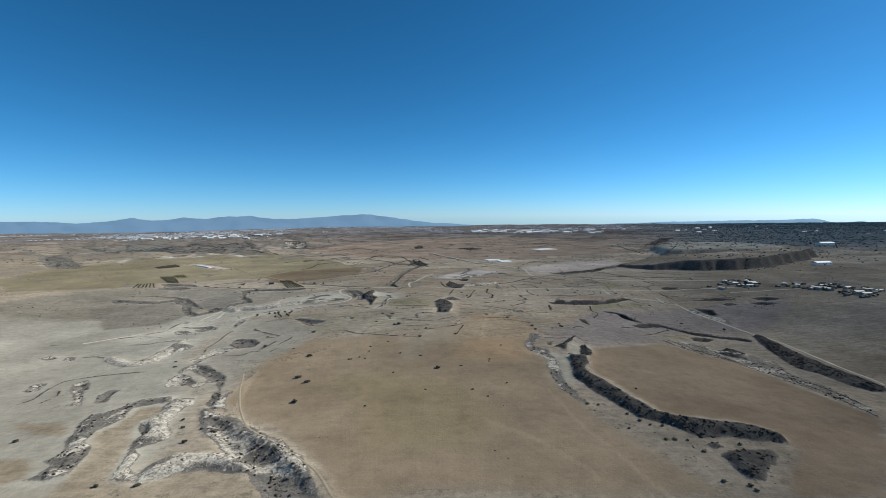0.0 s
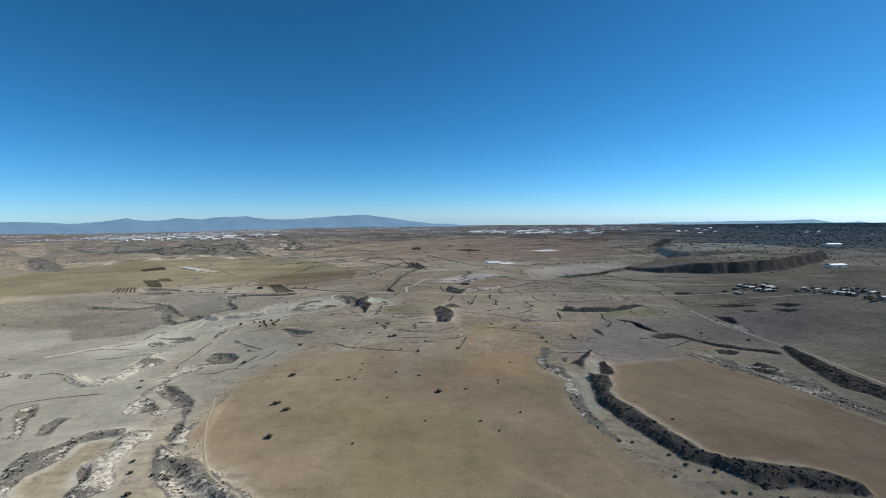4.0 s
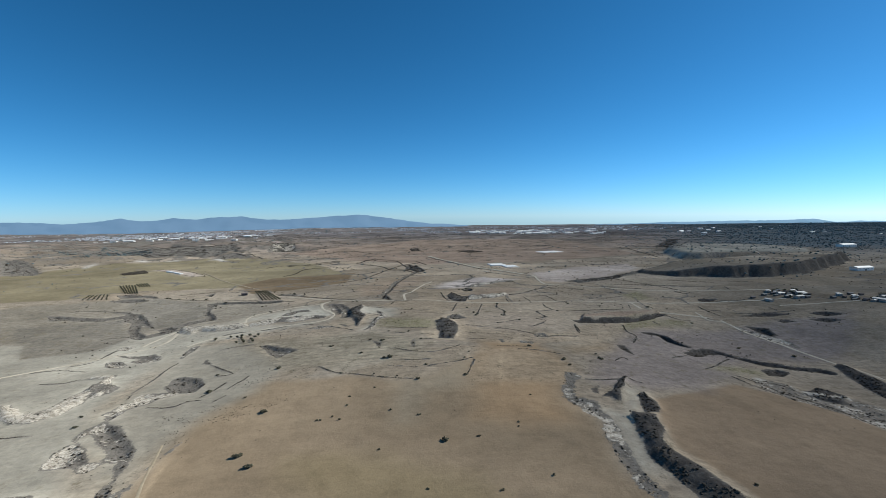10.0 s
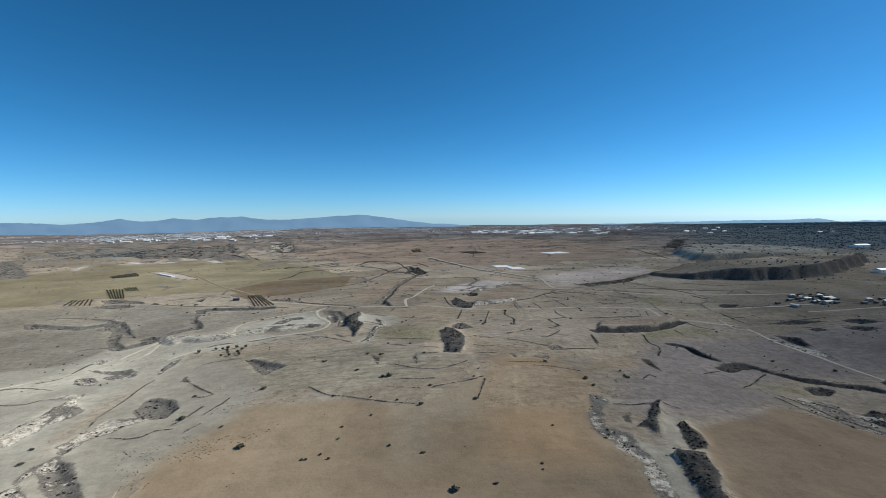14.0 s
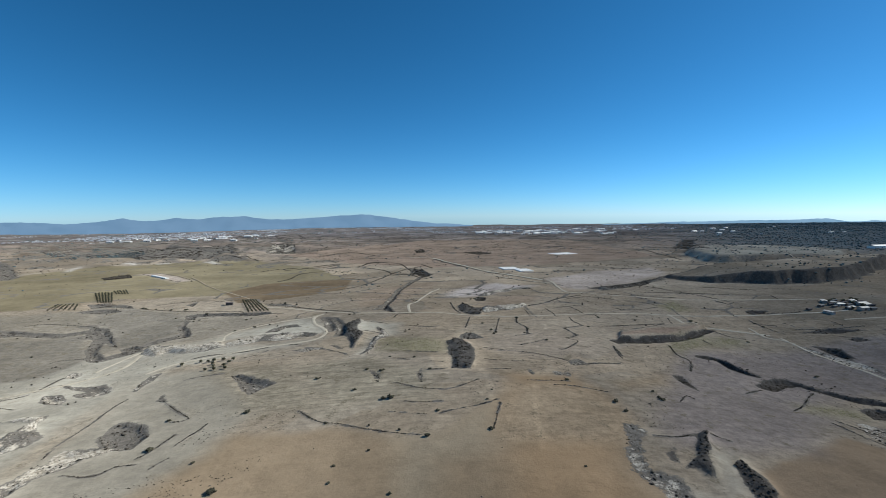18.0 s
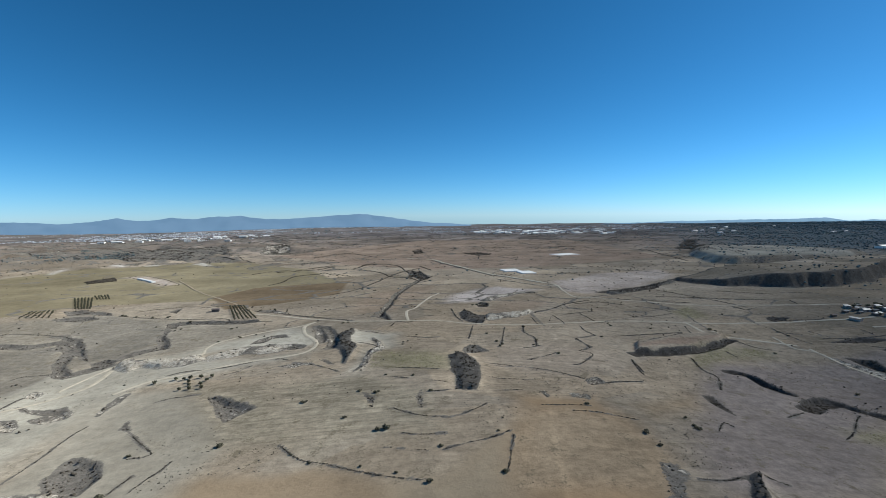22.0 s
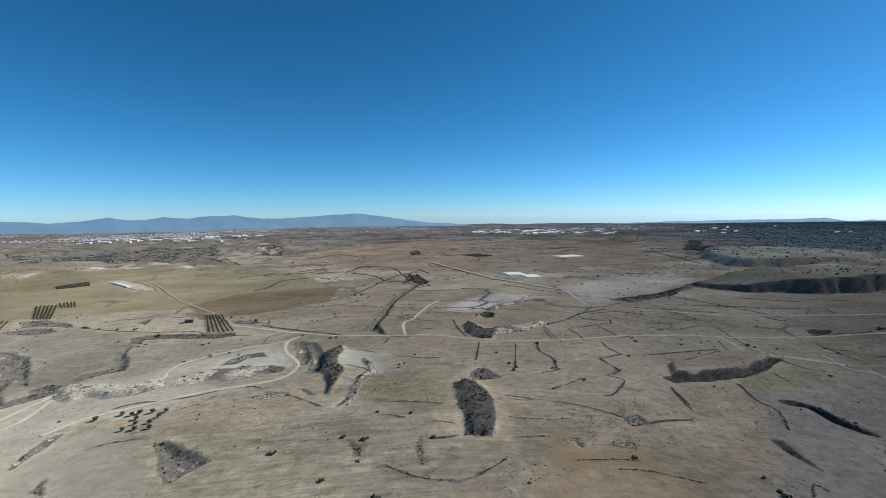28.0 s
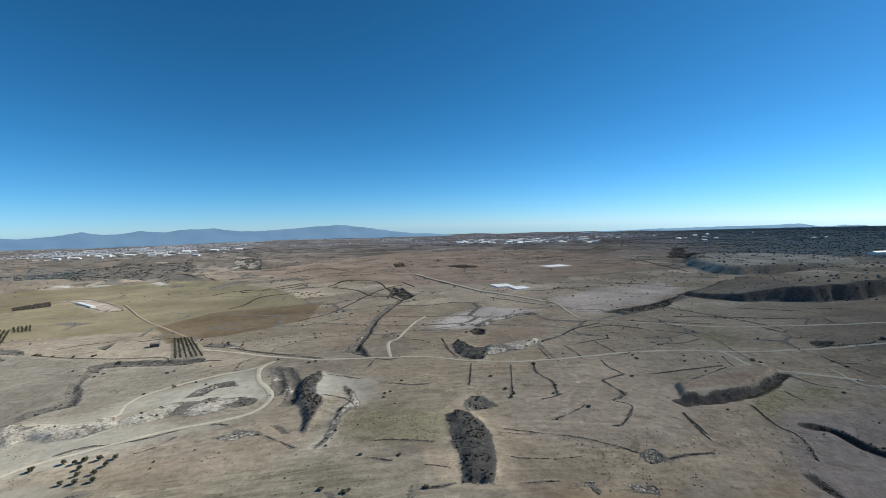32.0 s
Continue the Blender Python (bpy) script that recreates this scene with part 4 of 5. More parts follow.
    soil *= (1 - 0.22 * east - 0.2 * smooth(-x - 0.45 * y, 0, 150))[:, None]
    # trodden pale earth round the uncropped slopes
    for outline, amount, chalk, depth in PATCHES:
        k = near(x, y, outline, 9)
        if len(k) and y[k].max() < 760:
            d = inside(x[k], y[k], outline) + 1.4 * vnoise(x[k], y[k], 9, 47)
            soil[k] *= (1 + 0.16 * smooth(d, -7, -1.5) * (1 - smooth(d, 0, 2)) * (0.6 + 0.4 * vnoise(x[k], y[k], 20, 48)))[:, None]
    # extra darkness on scrubby slopes: their shade put into the colour
    dense = np.zeros(len(x))
    cover, chalky = 0.8 * border * (vnoise(x, y, 45, 40) > -0.3), np.zeros(len(x))
    chalky += 0.3 * bad_land(x, y) * smooth(vnoise(x, y, 60, 43), 0.1, 0.5)
    cover = np.maximum(cover, 0.6 * bad_land(x, y) * smooth(vnoise(x, y, 45, 44), -0.1, 0.3))
    for (line, width, depth, chalk), pts in zip(GULLIES, GULLY_LINES):
        k = near(x, y, pts, width * 1.3)
        if len(k):
            d = to_line(x[k], y[k], pts) + 0.2 * width * vnoise(x[k], y[k], 9, 11)
            w = 1 - smooth(d, 0.36 * width, 0.62 * width)
            cover[k] = np.maximum(cover[k], w)
            if chalk < 0.05:
                dense[k] = np.maximum(dense[k], 0.9 * w)
            chalky[k] = np.maximum(chalky[k], w * (0.22 + 0.5 * chalk) * (chalk > 0.05) * (0.75 + 0.5 * vnoise(x[k], y[k], 12, 29)))
    for outline, amount, chalk, depth in PATCHES:
        k = near(x, y, outline, 6)
        if len(k):
            d = inside(x[k], y[k], outline) + 1.2 * vnoise(x[k], y[k], 8, 30)
            w = smooth(d, -2.4, 2.0)
            cover[k] = np.maximum(cover[k], amount * w)
            if chalk < 0.2 and outline[0][0] > -70:
                dense[k] = np.maximum(dense[k], (0.95 if x[k].mean() > 60 else 0.6 if x[k].mean() > 10 else 0.2) * w)
            chalky[k] = np.maximum(chalky[k], w * (0.17 + 0.62 * chalk + 0.14 * (outline[0][0] < -70 and chalk > 0.13)) * (0.85 + 0.6 * vnoise(x[k], y[k], 12, 29)))
    for line, width in HEDGES:
        pts = curve_through(line, 6.0)
        k = near(x, y, pts, width * 2)
        if len(k):
            w = 1 - smooth(to_line(x[k], y[k], pts) + 0.5 * vnoise(x[k], y[k], 5, 84), 0.22 * width, 0.22 * width + 1.3)
            cover[k] = np.maximum(cover[k], 0.95 * w * (0.8 + 0.4 * vnoise(x[k], y[k], 9, 83)))
    for line, width in FAINT:
        pts = curve_through(line, 6.0)
        k = near(x, y, pts, width * 3)
        if len(k):
            w = 1 - smooth(to_line(x[k], y[k], pts), 0.25 * width, 0.25 * width + 1.3)
            soil[k] *= (1 + 0.16 * w)[:, None]
    # scrubby cliff face, its shade painted in as darker colour
    for outline in (PLATEAU,):
        k = near(x, y, outline, 25)
        d = inside(x[k], y[k], outline) + 5 * vnoise(x[k], y[k], 26, 9)
        face = smooth(d, -4, 0) * (1 - smooth(d, 10, 18))
        cover[k] = np.maximum(cover[k], face)
        dense[k] = np.maximum(dense[k], 0.8 * face)
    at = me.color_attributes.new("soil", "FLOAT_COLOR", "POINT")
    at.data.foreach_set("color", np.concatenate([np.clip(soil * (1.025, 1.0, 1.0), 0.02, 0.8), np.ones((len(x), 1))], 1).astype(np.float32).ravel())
    for key, v in (("scrub", cover), ("chalk", chalky), ("till", till), ("wild", wild), ("scrub_shade", dense)):
        me.attributes.new(key, "FLOAT", "POINT").data.foreach_set("value", v.astype(np.float32))
    return tagged(new("ground", me), "dry beige and brown farmland cut by eroded gullies", "ground", kind="structure")


ground = build_ground()


def ribbon(name, line, width, lift, label, material):
    """A track that lies on the land."""
    pts = curve_through(line, 2.5)
    t = np.gradient(pts, axis=0)
    t /= np.linalg.norm(t, axis=1)[:, None] + 1e-9
    side = np.stack([-t[:, 1], t[:, 0]], 1)
    cols = np.linspace(-0.5, 0.5, 5)
    w = 0.75 * width * (1 + 0.22 * vnoise(pts[:, 0], pts[:, 1], 11, 31))
    wob = 0.5 * vnoise(pts[:, 0], pts[:, 1], 19, 32)
    rows = [pts + side * (c * w + wob)[:, None] for c in cols]
    allp = np.concatenate(rows)
    z = height(allp[:, 0], allp[:, 1]) + 1.1 * smooth(allp[:, 1], 650, 1100) + np.repeat(lift - 0.18 * (np.abs(cols) == 0.5) - 0.05 * (cols == 0), len(pts))
    n = len(pts)
    f = [(c * n + i, c * n + i + 1, (c + 1) * n + i + 1, (c + 1) * n + i) for c in range(4) for i in range(n - 1)]
    f = np.array(f)[:, ::-1]
    ob = new(name, mesh_np(name, np.column_stack([allp, z]), f, material, True))
    return tagged(ob, label, "track", kind="structure")


for line, width, worn in TRACKS:
    ribbon("dirt_track", line, width, 0.12 if worn else 0.3, "worn brown track along a field edge" if worn else "pale unpaved dirt track across dry fields",
           WORN if worn else TRACK)


# ---- things ----
rng = np.random.default_rng(7)
OCTA_V = np.array([(1, 0, 0), (0, 1, 0), (-1, 0, 0), (0, -1, 0), (0, 0, 1), (0, 0, -0.6)], float)
OCTA_F = np.array([(0, 1, 4), (1, 2, 4), (2, 3, 4), (3, 0, 4), (1, 0, 5), (2, 1, 5), (3, 2, 5), (0, 3, 5)])


def clumps(places, sizes, jitter=0.35, flat=0.75):
    """Vertices and faces of many small rough clumps, each of its own shape and turn."""
    n = len(places)
    v = OCTA_V[None] * (1 + jitter * rng.uniform(-1, 1, (n, 6, 1))) + jitter * 0.5 * rng.uniform(-1, 1, (n, 6, 3))
    a = rng.uniform(0, 6.283, n)
    c, q = np.cos(a)[:, None], np.sin(a)[:, None]
    s = np.asarray(sizes)[:, None] * np.ones((n, 1))
    wx = s * rng.uniform(0.75, 1.3, (n, 1))
    x, y = v[:, :, 0] * wx, v[:, :, 1] * s
    out = np.stack([x * c - y * q, x * q + y * c, v[:, :, 2] * s * flat], 2) + np.asarray(places)[:, None, :]
    return out.reshape(-1, 3), (OCTA_F[None] + 6 * np.arange(n)[:, None, None]).reshape(-1, 3)


def scatter(name, xy, sizes, material, label, category, sink=0.15, flat=0.8, jitter=0.35):
    z = height(xy[:, 0], xy[:, 1])
    v, f = clumps(np.column_stack([xy, z + sizes * (0.6 * flat - sink)]), sizes, jitter, flat)
    return tagged(new(name, mesh_np(name, v, f, material)), label, category, kind="stuff")


def along(line, width, per_metre2, most=1500):
    """Random places along a line."""
    pts = curve_through(line, 3.0)
    seg = np.linalg.norm(np.diff(pts, axis=0), axis=1)
    n = int(min(most, max(12, seg.sum() * width * per_metre2)))
    k = rng.choice(len(seg), n, p=seg / seg.sum())
    s = rng.random(n)[:, None]
    off = (rng.random((n, 2)) + rng.random((n, 2)) - 1) * width * 0.75
    return pts[k] * (1 - s) + pts[k + 1] * s + off


def within(outline, per_metre2, most=4000):
    o = np.array(outline)
    lo, hi = o.min(0), o.max(0)
    n = int(min(4 * most, np.prod(hi - lo) * per_metre2))
    p = lo + rng.random((max(n, 20), 2)) * (hi - lo)
    patchy = vnoise(p[:, 0], p[:, 1], 4.5, 81) + 0.6 * vnoise(p[:, 0], p[:, 1], 11, 82) > -0.25 - 0.5 * rng.random(len(p))
    return p[(inside(p[:, 0], p[:, 1], outline) > 0.3) & patchy]


for line, width, depth, chalk in GULLIES:
    p = along(line, width, 1.1 * (1 - 0.75 * chalk), 3200)
    scatter("gully_scrub", p, 0.14 + 0.42 * rng.random(len(p)) ** 3, SCRUB if chalk < 0.4 else GARIGUE,
            "dark dry scrub on the sides of an eroded gully", "scrub", 0.15, 0.6)
    if chalk > 0.15:
        p = along(line, width * 0.9, 0.15 * chalk + 0.04)
        scatter("gully_rocks", p, 0.12 + 0.4 * rng.random(len(p)) ** 2, ROCK, "pale chalk boulders lying in an eroded gully", "rocks", 0.3, 0.6, 0.45)
for outline, cover, chalk, depth in PATCHES:
    p = within(outline, (0.75 if outline[0][0] < -70 else 1.7 if chalk < 0.08 else 1.2) * cover * (1 - chalk) ** 1.5)
    clump = smooth(vnoise(p[:, 0], p[:, 1], 3.2, 87) + 0.8 * vnoise(p[:, 0], p[:, 1], 8, 88), 0.0, 0.9)
    p = p[clump > 0.5 * rng.random(len(p)) - 0.12]
    scatter("scrub_slope", p, (0.16 + 0.75 * rng.random(len(p)) ** 3.2) * (1 + 1.5 * smooth(p[:, 1], 600, 1400)), SCRUB, "dense dark scrub covering an uncultivated slope", "scrub", 0.15, 0.6)
    p = within(outline, (0.7 if chalk < 0.08 else 1.1) * cover * (1 - 0.7 * chalk))
    scatter("grey_scrub", p, 0.11 + 0.25 * rng.random(len(p)) ** 2, GARIGUE, "greyish dry bushes on an uncultivated slope", "scrub", 0.15, 0.5)
    if chalk > 0.2:
        p = within(outline, (0.5 if chalk > 0.6 else 0.3) * chalk)
        scatter("slope_rocks", p, 0.12 + 0.35 * rng.random(len(p)) ** 2, ROCK, "pale chalk rocks on an eroded slope", "rocks", 0.3, 0.6, 0.45)
for line, width in HEDGES:
    p = along(line, 0.5 * width, 9.0 / (0.6 + 0.4 * width))
    p = p[vnoise(p[:, 0], p[:, 1], 7, 85) > -0.35 - 0.4 * rng.random(len(p))]
    scatter("hedge_scrub", p, (0.12 + 0.34 * rng.random(len(p)) ** 3.5) * (1 + 2.2 * smooth(p[:, 1], 560, 1300)), SCRUB, "line of dark dry scrub along a field edge", "scrub", 0.15, 0.65)


def empty(name, m=None):
    ob = new(name)
    if m is not None:
        ob.matrix_world = m
    return ob


def part(name, me, parent, label=""):
    ob = new(name, me)
    ob.parent = parent
    if label:
        ob["label"] = label
    return ob


def from_bm(name, bm, material):
    me = bpy.data.meshes.new(name)
    bm.normal_update()
    bm.to_mesh(me)
    bm.free()
    me.materials.append(material)
    return me


def tube(points, radii, sides=7):
    v, f = [], []
    for k, (p, r) in enumerate(zip(points, radii)):
        for i in range(sides):
            a = 6.283 * i / sides
            v.append((p[0] + r * math.cos(a), p[1] + r * math.sin(a), p[2]))
        if k:
            for i in range(sides):
                j = (i + 1) % sides
                f.append(((k - 1) * sides + i, (k - 1) * sides + j, k * sides + j, k * sides + i))
    return np.array(v), np.array(f)


def tree(name, tall, spread, leaf, lumps, label, category, group, low=0.35):
    """A trunk, limbs and an uneven crown of leaf clumps with gaps."""
    ob = empty(name)
    trunk_top = tall * low
    bend = rng.uniform(-0.15, 0.15, 2) * spread
    v, f = tube([(0, 0, -0.3), (bend[0] * 0.3, bend[1] * 0.3, trunk_top * 0.5), (bend[0], bend[1], trunk_top + 0.2 * tall)],
                (0.075 * tall, 0.05 * tall, 0.03 * tall))
    part("trunk", mesh_np("trunk", v, f, BARK, True), ob, "rough brown trunk")
    heads = []
    for k in range(5):
        a = 6.283 * k / 5 + rng.uniform(-0.5, 0.5)
        r = spread * rng.uniform(0.22, 0.42)
        head = np.array((bend[0] + r * math.cos(a), bend[1] + r * math.sin(a), tall * rng.uniform(0.55, 0.78)))
        heads.append(head)
        v, f = tube([(bend[0], bend[1], trunk_top), (bend[0] * 0.5 + head[0] * 0.5, bend[1] * 0.5 + head[1] * 0.5, head[2] * 0.8), head],
                    (0.028 * tall, 0.02 * tall, 0.008 * tall), 5)
        part("limb", mesh_np("limb", v, f, BARK, True), ob)
    heads.append(np.array((bend[0], bend[1], tall * 0.8)))
    places = np.array([heads[rng.integers(len(heads))] + rng.normal(0, 1, 3) * (0.14 * spread, 0.14 * spread, 0.16 * tall) for _ in range(lumps)])
    places[:, 2] = np.clip(places[:, 2], tall * low * 0.7, tall)
    v, f = clumps(places, rng.uniform(0.09, 0.19, lumps) * spread, 0.5, 0.85)
    part("crown", mesh_np("crown", v, f, leaf), ob, "dense dark green crown")
    return tagged(ob, label, category, group)


OLIVE = [tree("olive_tree", 2.3, 2.3, LEAF, 170, "dark green olive tree standing on pale dry soil", "tree", "grove of olive trees", 0.18) for _ in range(4)]
SMALL = [tree("orchard_tree", 2.6, 2.2, LEAF, 60, "small dark orchard tree in a planted row", "tree", "orchard rows", 0.3) for _ in range(3)]
BUSH = [tree("shrub", 1.25, 2.5, SHRUB_LEAF, 120, "rounded dark shrub standing alone on a bare field", "shrub", "", 0.1) for _ in range(4)]
USED = set()


def plant(kinds, x, y, size):
    """Set one of the kinds at a place: the first time the thing itself, then copies."""
    k = kinds[int(rng.integers(len(kinds)))]
    m = pose(x, y, float(height(x, y)[0]) - 0.05, 0, 0, float(rng.uniform(0, 360)))
    s = size * rng.uniform(0.85, 1.15)
    if k.name in USED:
        ob = copy_thing(k, m)
        ob.matrix_basis = m @ Matrix.Diagonal((s, s, s * rng.uniform(0.85, 1.1), 1))
    else:
        USED.add(k.name)
        k.matrix_basis = m @ Matrix.Diagonal((s, s, s, 1))
    return k


def grove(places):
    for x, y in places:
        plant(OLIVE, x, y, 0.8)


def bushes(places, width):
    for x, y in places:
        plant(BUSH, x, y, width / 3.6)


def orchard(corners, apart=3.5):
    a, b, c, d = (np.array(q, float) for q in corners)
    wide, deep = np.linalg.norm(b - a) * 0.5 + np.linalg.norm(c - d) * 0.5, np.linalg.norm(d - a)
    nu, nv = max(2, round(wide / apart)), max(2, round(deep / apart))
    for i in range(nu):
        for j in range(nv):
            u, v = (i + 0.5) / nu, (j + 0.5) / nv
            p = (a * (1 - u) + b * u) * (1 - v) + (d * (1 - u) + c * u) * v + rng.uniform(-0.3, 0.3, 2)
            plant(SMALL, p[0], p[1], 0.72)


grove([(-166, 482), (-155, 485), (-149, 483), (-145, 484), (-138, 483), (-131, 482), (-132, 476), (-143, 477), (-140, 471), (-133, 470), (-143, 465), (-137, 464), (-129, 463)])
bushes([(12, 274), (-73, 276), (-65, 240), (-65, 267), (-76, 319)], 3.2)
bushes([(-188, 219), (-117, 229), (-112, 219), (-104, 203), (-120, 171), (-104, 169)], 2.6)
bushes([(2, 344), (-87, 386), (96, 376), (-118, 357), (-72, 277), (-75, 318), (124, 383), (272, 453), (307, 436)], 3.4)
bushes([(96, 365), (-59, 425), (-44, 363), (-24, 357), (-10, 351), (-46, 302), (-35, 301), (-12, 307), (2, 300), (59, 317), (46, 288), (27, 277)], 1.6)
bushes([(-65, 267), (-27, 227), (4, 243), (29, 239), (36, 229), (-39, 305), (-44, 302), (-15, 271), (1, 300), (-22, 336), (49, 246), (26, 277), (45, 284)], 1.4)
bushes([(-16, 385), (-20, 385)], 4.0)
bushes([(-61, 424), (-36, 400), (-33, 431), (57, 505), (82, 509), (97, 377), (96, 365), (124, 386), (259, 570), (316, 558), (170, 586), (274, 454)], 2.6)
bushes([(57, 518), (59, 510), (87, 522), (257, 575), (169, 578), (315, 568), (88, 566), (-4, 450), (-24, 427), (202, 573)], 2.8)
bushes([(63, 674), (69, 684), (71, 673), (58, 670), (67, 664)], 3.5)
bushes([(84, 218), (89, 217), (99, 207), (102, 200), (93, 192), (105, 183), (109, 183), (114, 182), (115, 173), (109, 152), (117, 149), (117, 146), (135, 179), (105, 196), (110, 195), (119, 238)], 2.0)
bushes([(-60, 423), (-20, 453), (5, 424), (-23, 428), (169, 580), (125, 395)], 2.2)
bushes([(-67, 599), (-63, 601), (-148, 576), (-163, 568), (-219, 622), (-222, 617), (-226, 627)], 2.4)
bushes([(-307, 533), (-248, 635), (-168, 608), (-165, 612), (94, 491), (259, 577), (145, 541), (53, 541)], 2.5)
bushes([(-308, 684), (-305, 683), (-291, 678), (-272, 674), (-256, 672), (-255, 674), (-225, 652), (-167, 683), (-152, 683), (-136, 671)], 3.2)
bushes([(-164, 987), (-160, 993), (-153, 985), (-145, 978), (-140, 983), (-131, 969), (-122, 956), (-114, 948), (-109, 942), (-144, 965), (-132, 957)], 3.5)
bushes([(425, 1079), (417, 1044), (438, 1067), (418, 1018), (442, 1048), (423, 1001), (452, 1037), (445, 1013), (482, 1058), (452, 995), (479, 1023), (458, 979), (490, 1013), (471, 969), (392, 1007), (399, 967)], 3.0)
bushes([(-126, 388), (-92, 341), (-178, 342), (-171, 327)], 2.4)
bushes([(7, 367), (29, 347)], 2.4)
bushes([(-53, 371), (-34, 327), (-34, 316), (32, 377), (36, 389)], 1.5)
bushes([(275, 567), (210, 586), (274, 521), (81, 405)], 2.6)
bushes([(454, 1109), (481, 1127), (477, 1090), (504, 987), (487, 953), (413, 932), (254, 804), (248, 778), (277, 814), (308, 858), (303, 834), (455, 889), (478, 902), (504, 920), (336, 853), (247, 763), (259, 838)], 2.6)
orchard([(-212, 714), (-194, 712), (-156, 644), (-181, 645)])
orchard([(-427, 782), (-404, 785), (-363, 719), (-382, 720)])
orchard([(-411, 680), (-420, 710), (-397, 714), (-376, 679)], 5.5)
orchard([(-412, 796), (-400, 807), (-378, 776), (-394, 773)])

field_edge = [(-483, 987), (-457, 995), (-355, 894), (-372, 884), (-483, 987)]
p = along(field_edge, 1.5, 0.8)
scatter("hedge_scrub", p, 0.2 + 0.4 * rng.random(len(p)), SCRUB, "line of dark dry scrub round a pale plot", "scrub")
DARK_PLOT = [(-516, 931), (-500, 979), (-471, 939), (-496, 910)]
p = within(DARK_PLOT, 0.5)
scatter("plantation", p, rng.uniform(0.8, 1.5, len(p)), SCRUB, "dense dark green plantation on an ochre slope", "plantation")

GROVE_A = [(-827, 1248), (-787, 1261), (-827, 1384), (-828, 1469), (-855, 1623), (-727, 1423), (-761, 1370), (-788, 1321), (-774, 1230)]
GROVE_B = [(-967, 1576), (-919, 1604), (-929, 1728), (-861, 1626), (-879, 1544), (-861, 1436)]
for outline in (GROVE_A, GROVE_B):
    p = within(outline, 0.035)
    scatter("far_plantation", p, rng.uniform(1.0, 2.2, len(p)), HAZY_WOODS, "dark rows of trees on a far slope", "plantation", 0.1, 0.8)

# rubble cleared from the fields
for outline in ([(97, 380), (115, 388), (124, 373), (127, 352), (104, 343), (93, 358)],
                [(54, 450), (73, 461), (105, 435), (113, 413), (82, 414)],
                [(78, 412), (86, 416), (85, 407), (77, 405)],
                [(89, 343), (84, 301), (81, 258), (82, 236), (87, 212), (90, 199), (108, 192), (117, 178), (109, 160), (107, 160), (113, 175), (104, 187), (87, 194), (83, 207), (77, 232), (76, 255), (79, 294), (84, 335)]):
    p = within(outline, 0.12)
    scatter("field_rubble", p, 0.1 + 0.3 * rng.random(len(p)) ** 2, ROCK, "pale stones cleared from the fields", "rocks", 0.3, 0.6, 0.45)
    p = within(outline, 0.15)
    scatter("rubble_scrub", p, 0.1 + 0.3 * rng.random(len(p)) ** 2, GARIGUE, "greyish weeds among field stones", "scrub")

for outline, cover, chalk, depth in PATCHES:
    if chalk > 0.9:
        p = within(outline, 2.2)
        scatter("slope_rocks", p, rng.uniform(0.2, 0.6, len(p)), ROCK, "heap of pale stones cleared from the fields", "rocks", 0.2, 0.7, 0.45)

# stubble and weeds in loose patches
for outline in ([(-114, 318), (-106, 336), (-86, 329), (-83, 318), (-93, 311)],
                [(-109, 359), (-102, 370), (-86, 371), (-90, 359), (-103, 355)],
                [(-74, 378), (-63, 383), (-54, 378), (-60, 370)],
                [(-136, 324), (-136, 333), (-126, 331), (-123, 320)],
                [(-134, 330), (-111, 330), (-86, 331), (-69, 341), (-58, 344), (-66, 329), (-81, 318), (-98, 305), (-101, 293), (-115, 296)]):
    p = within(outline, 0.22)
    scatter("dry_tufts", p, 0.12 + 0.22 * rng.random(len(p)), SCRUB, "scattered dry weeds on bare earth", "weeds", 0.2, 0.6)

# far field borders and rough ground: scrub too thin and far to tell apart
x, y = rng.uniform(-1500, 1500, 260000), 430 + 2300 * rng.random(260000) ** 1.3
bord = strips(x, y)[2]
rough_land = smooth(vnoise(x, y, 70, 45) + 0.6 * vnoise(x, y, 25, 46), 0.35, 0.8)
keep = (np.abs(x) < y) & (rng.random(len(x)) < 0.35 + 0.65 * smooth(y, 500, 950)) & (rng.random(len(x)) < 0.75 * bord + 0.30 * rough_land + 0.3 * bad_land(x, y) * smooth(vnoise(x, y, 45, 44), -0.1, 0.3) + 0.005)
for outline, tone in FIELDS:
    if tone in (OCHRE, UMBER, LILAC):
        keep &= (inside(x, y, outline) < 0) | (rng.random(len(x)) < 0.12)
p = np.column_stack([x[keep], y[keep]])
scatter("far_scrub", p, (0.22 + 0.8 * rng.random(len(p)) ** 2.6) * (0.6 + p[:, 1] / 1300), SCRUB, "dark scrub along far field borders and rough ground", "scrub")
for outline, tone in FIELDS:
    if tone == GREENISH:
        p = within(outline, 1.6)
        scatter("green_weeds", p, 0.12 + 0.3 * rng.random(len(p)) ** 2, WEED, "low yellowish green weeds in an old field", "weeds", 0.25, 0.35)

p = np.column_stack([rng.uniform(410, 860, 90), rng.uniform(770, 980, 90)])
p = p[inside(p[:, 0], p[:, 1], PLATEAU) > 18]
bushes([tuple(q) for q in p[:34]], 2.4)
p = within([(-998, 1440), (-828, 1589), (-736, 1440), (-877, 1297)], 0.02)
scatter("far_orchard", p, rng.uniform(1.2, 2.0, len(p)), HAZY_WOODS, "dark orchard rows on far eroded hills", "orchard")

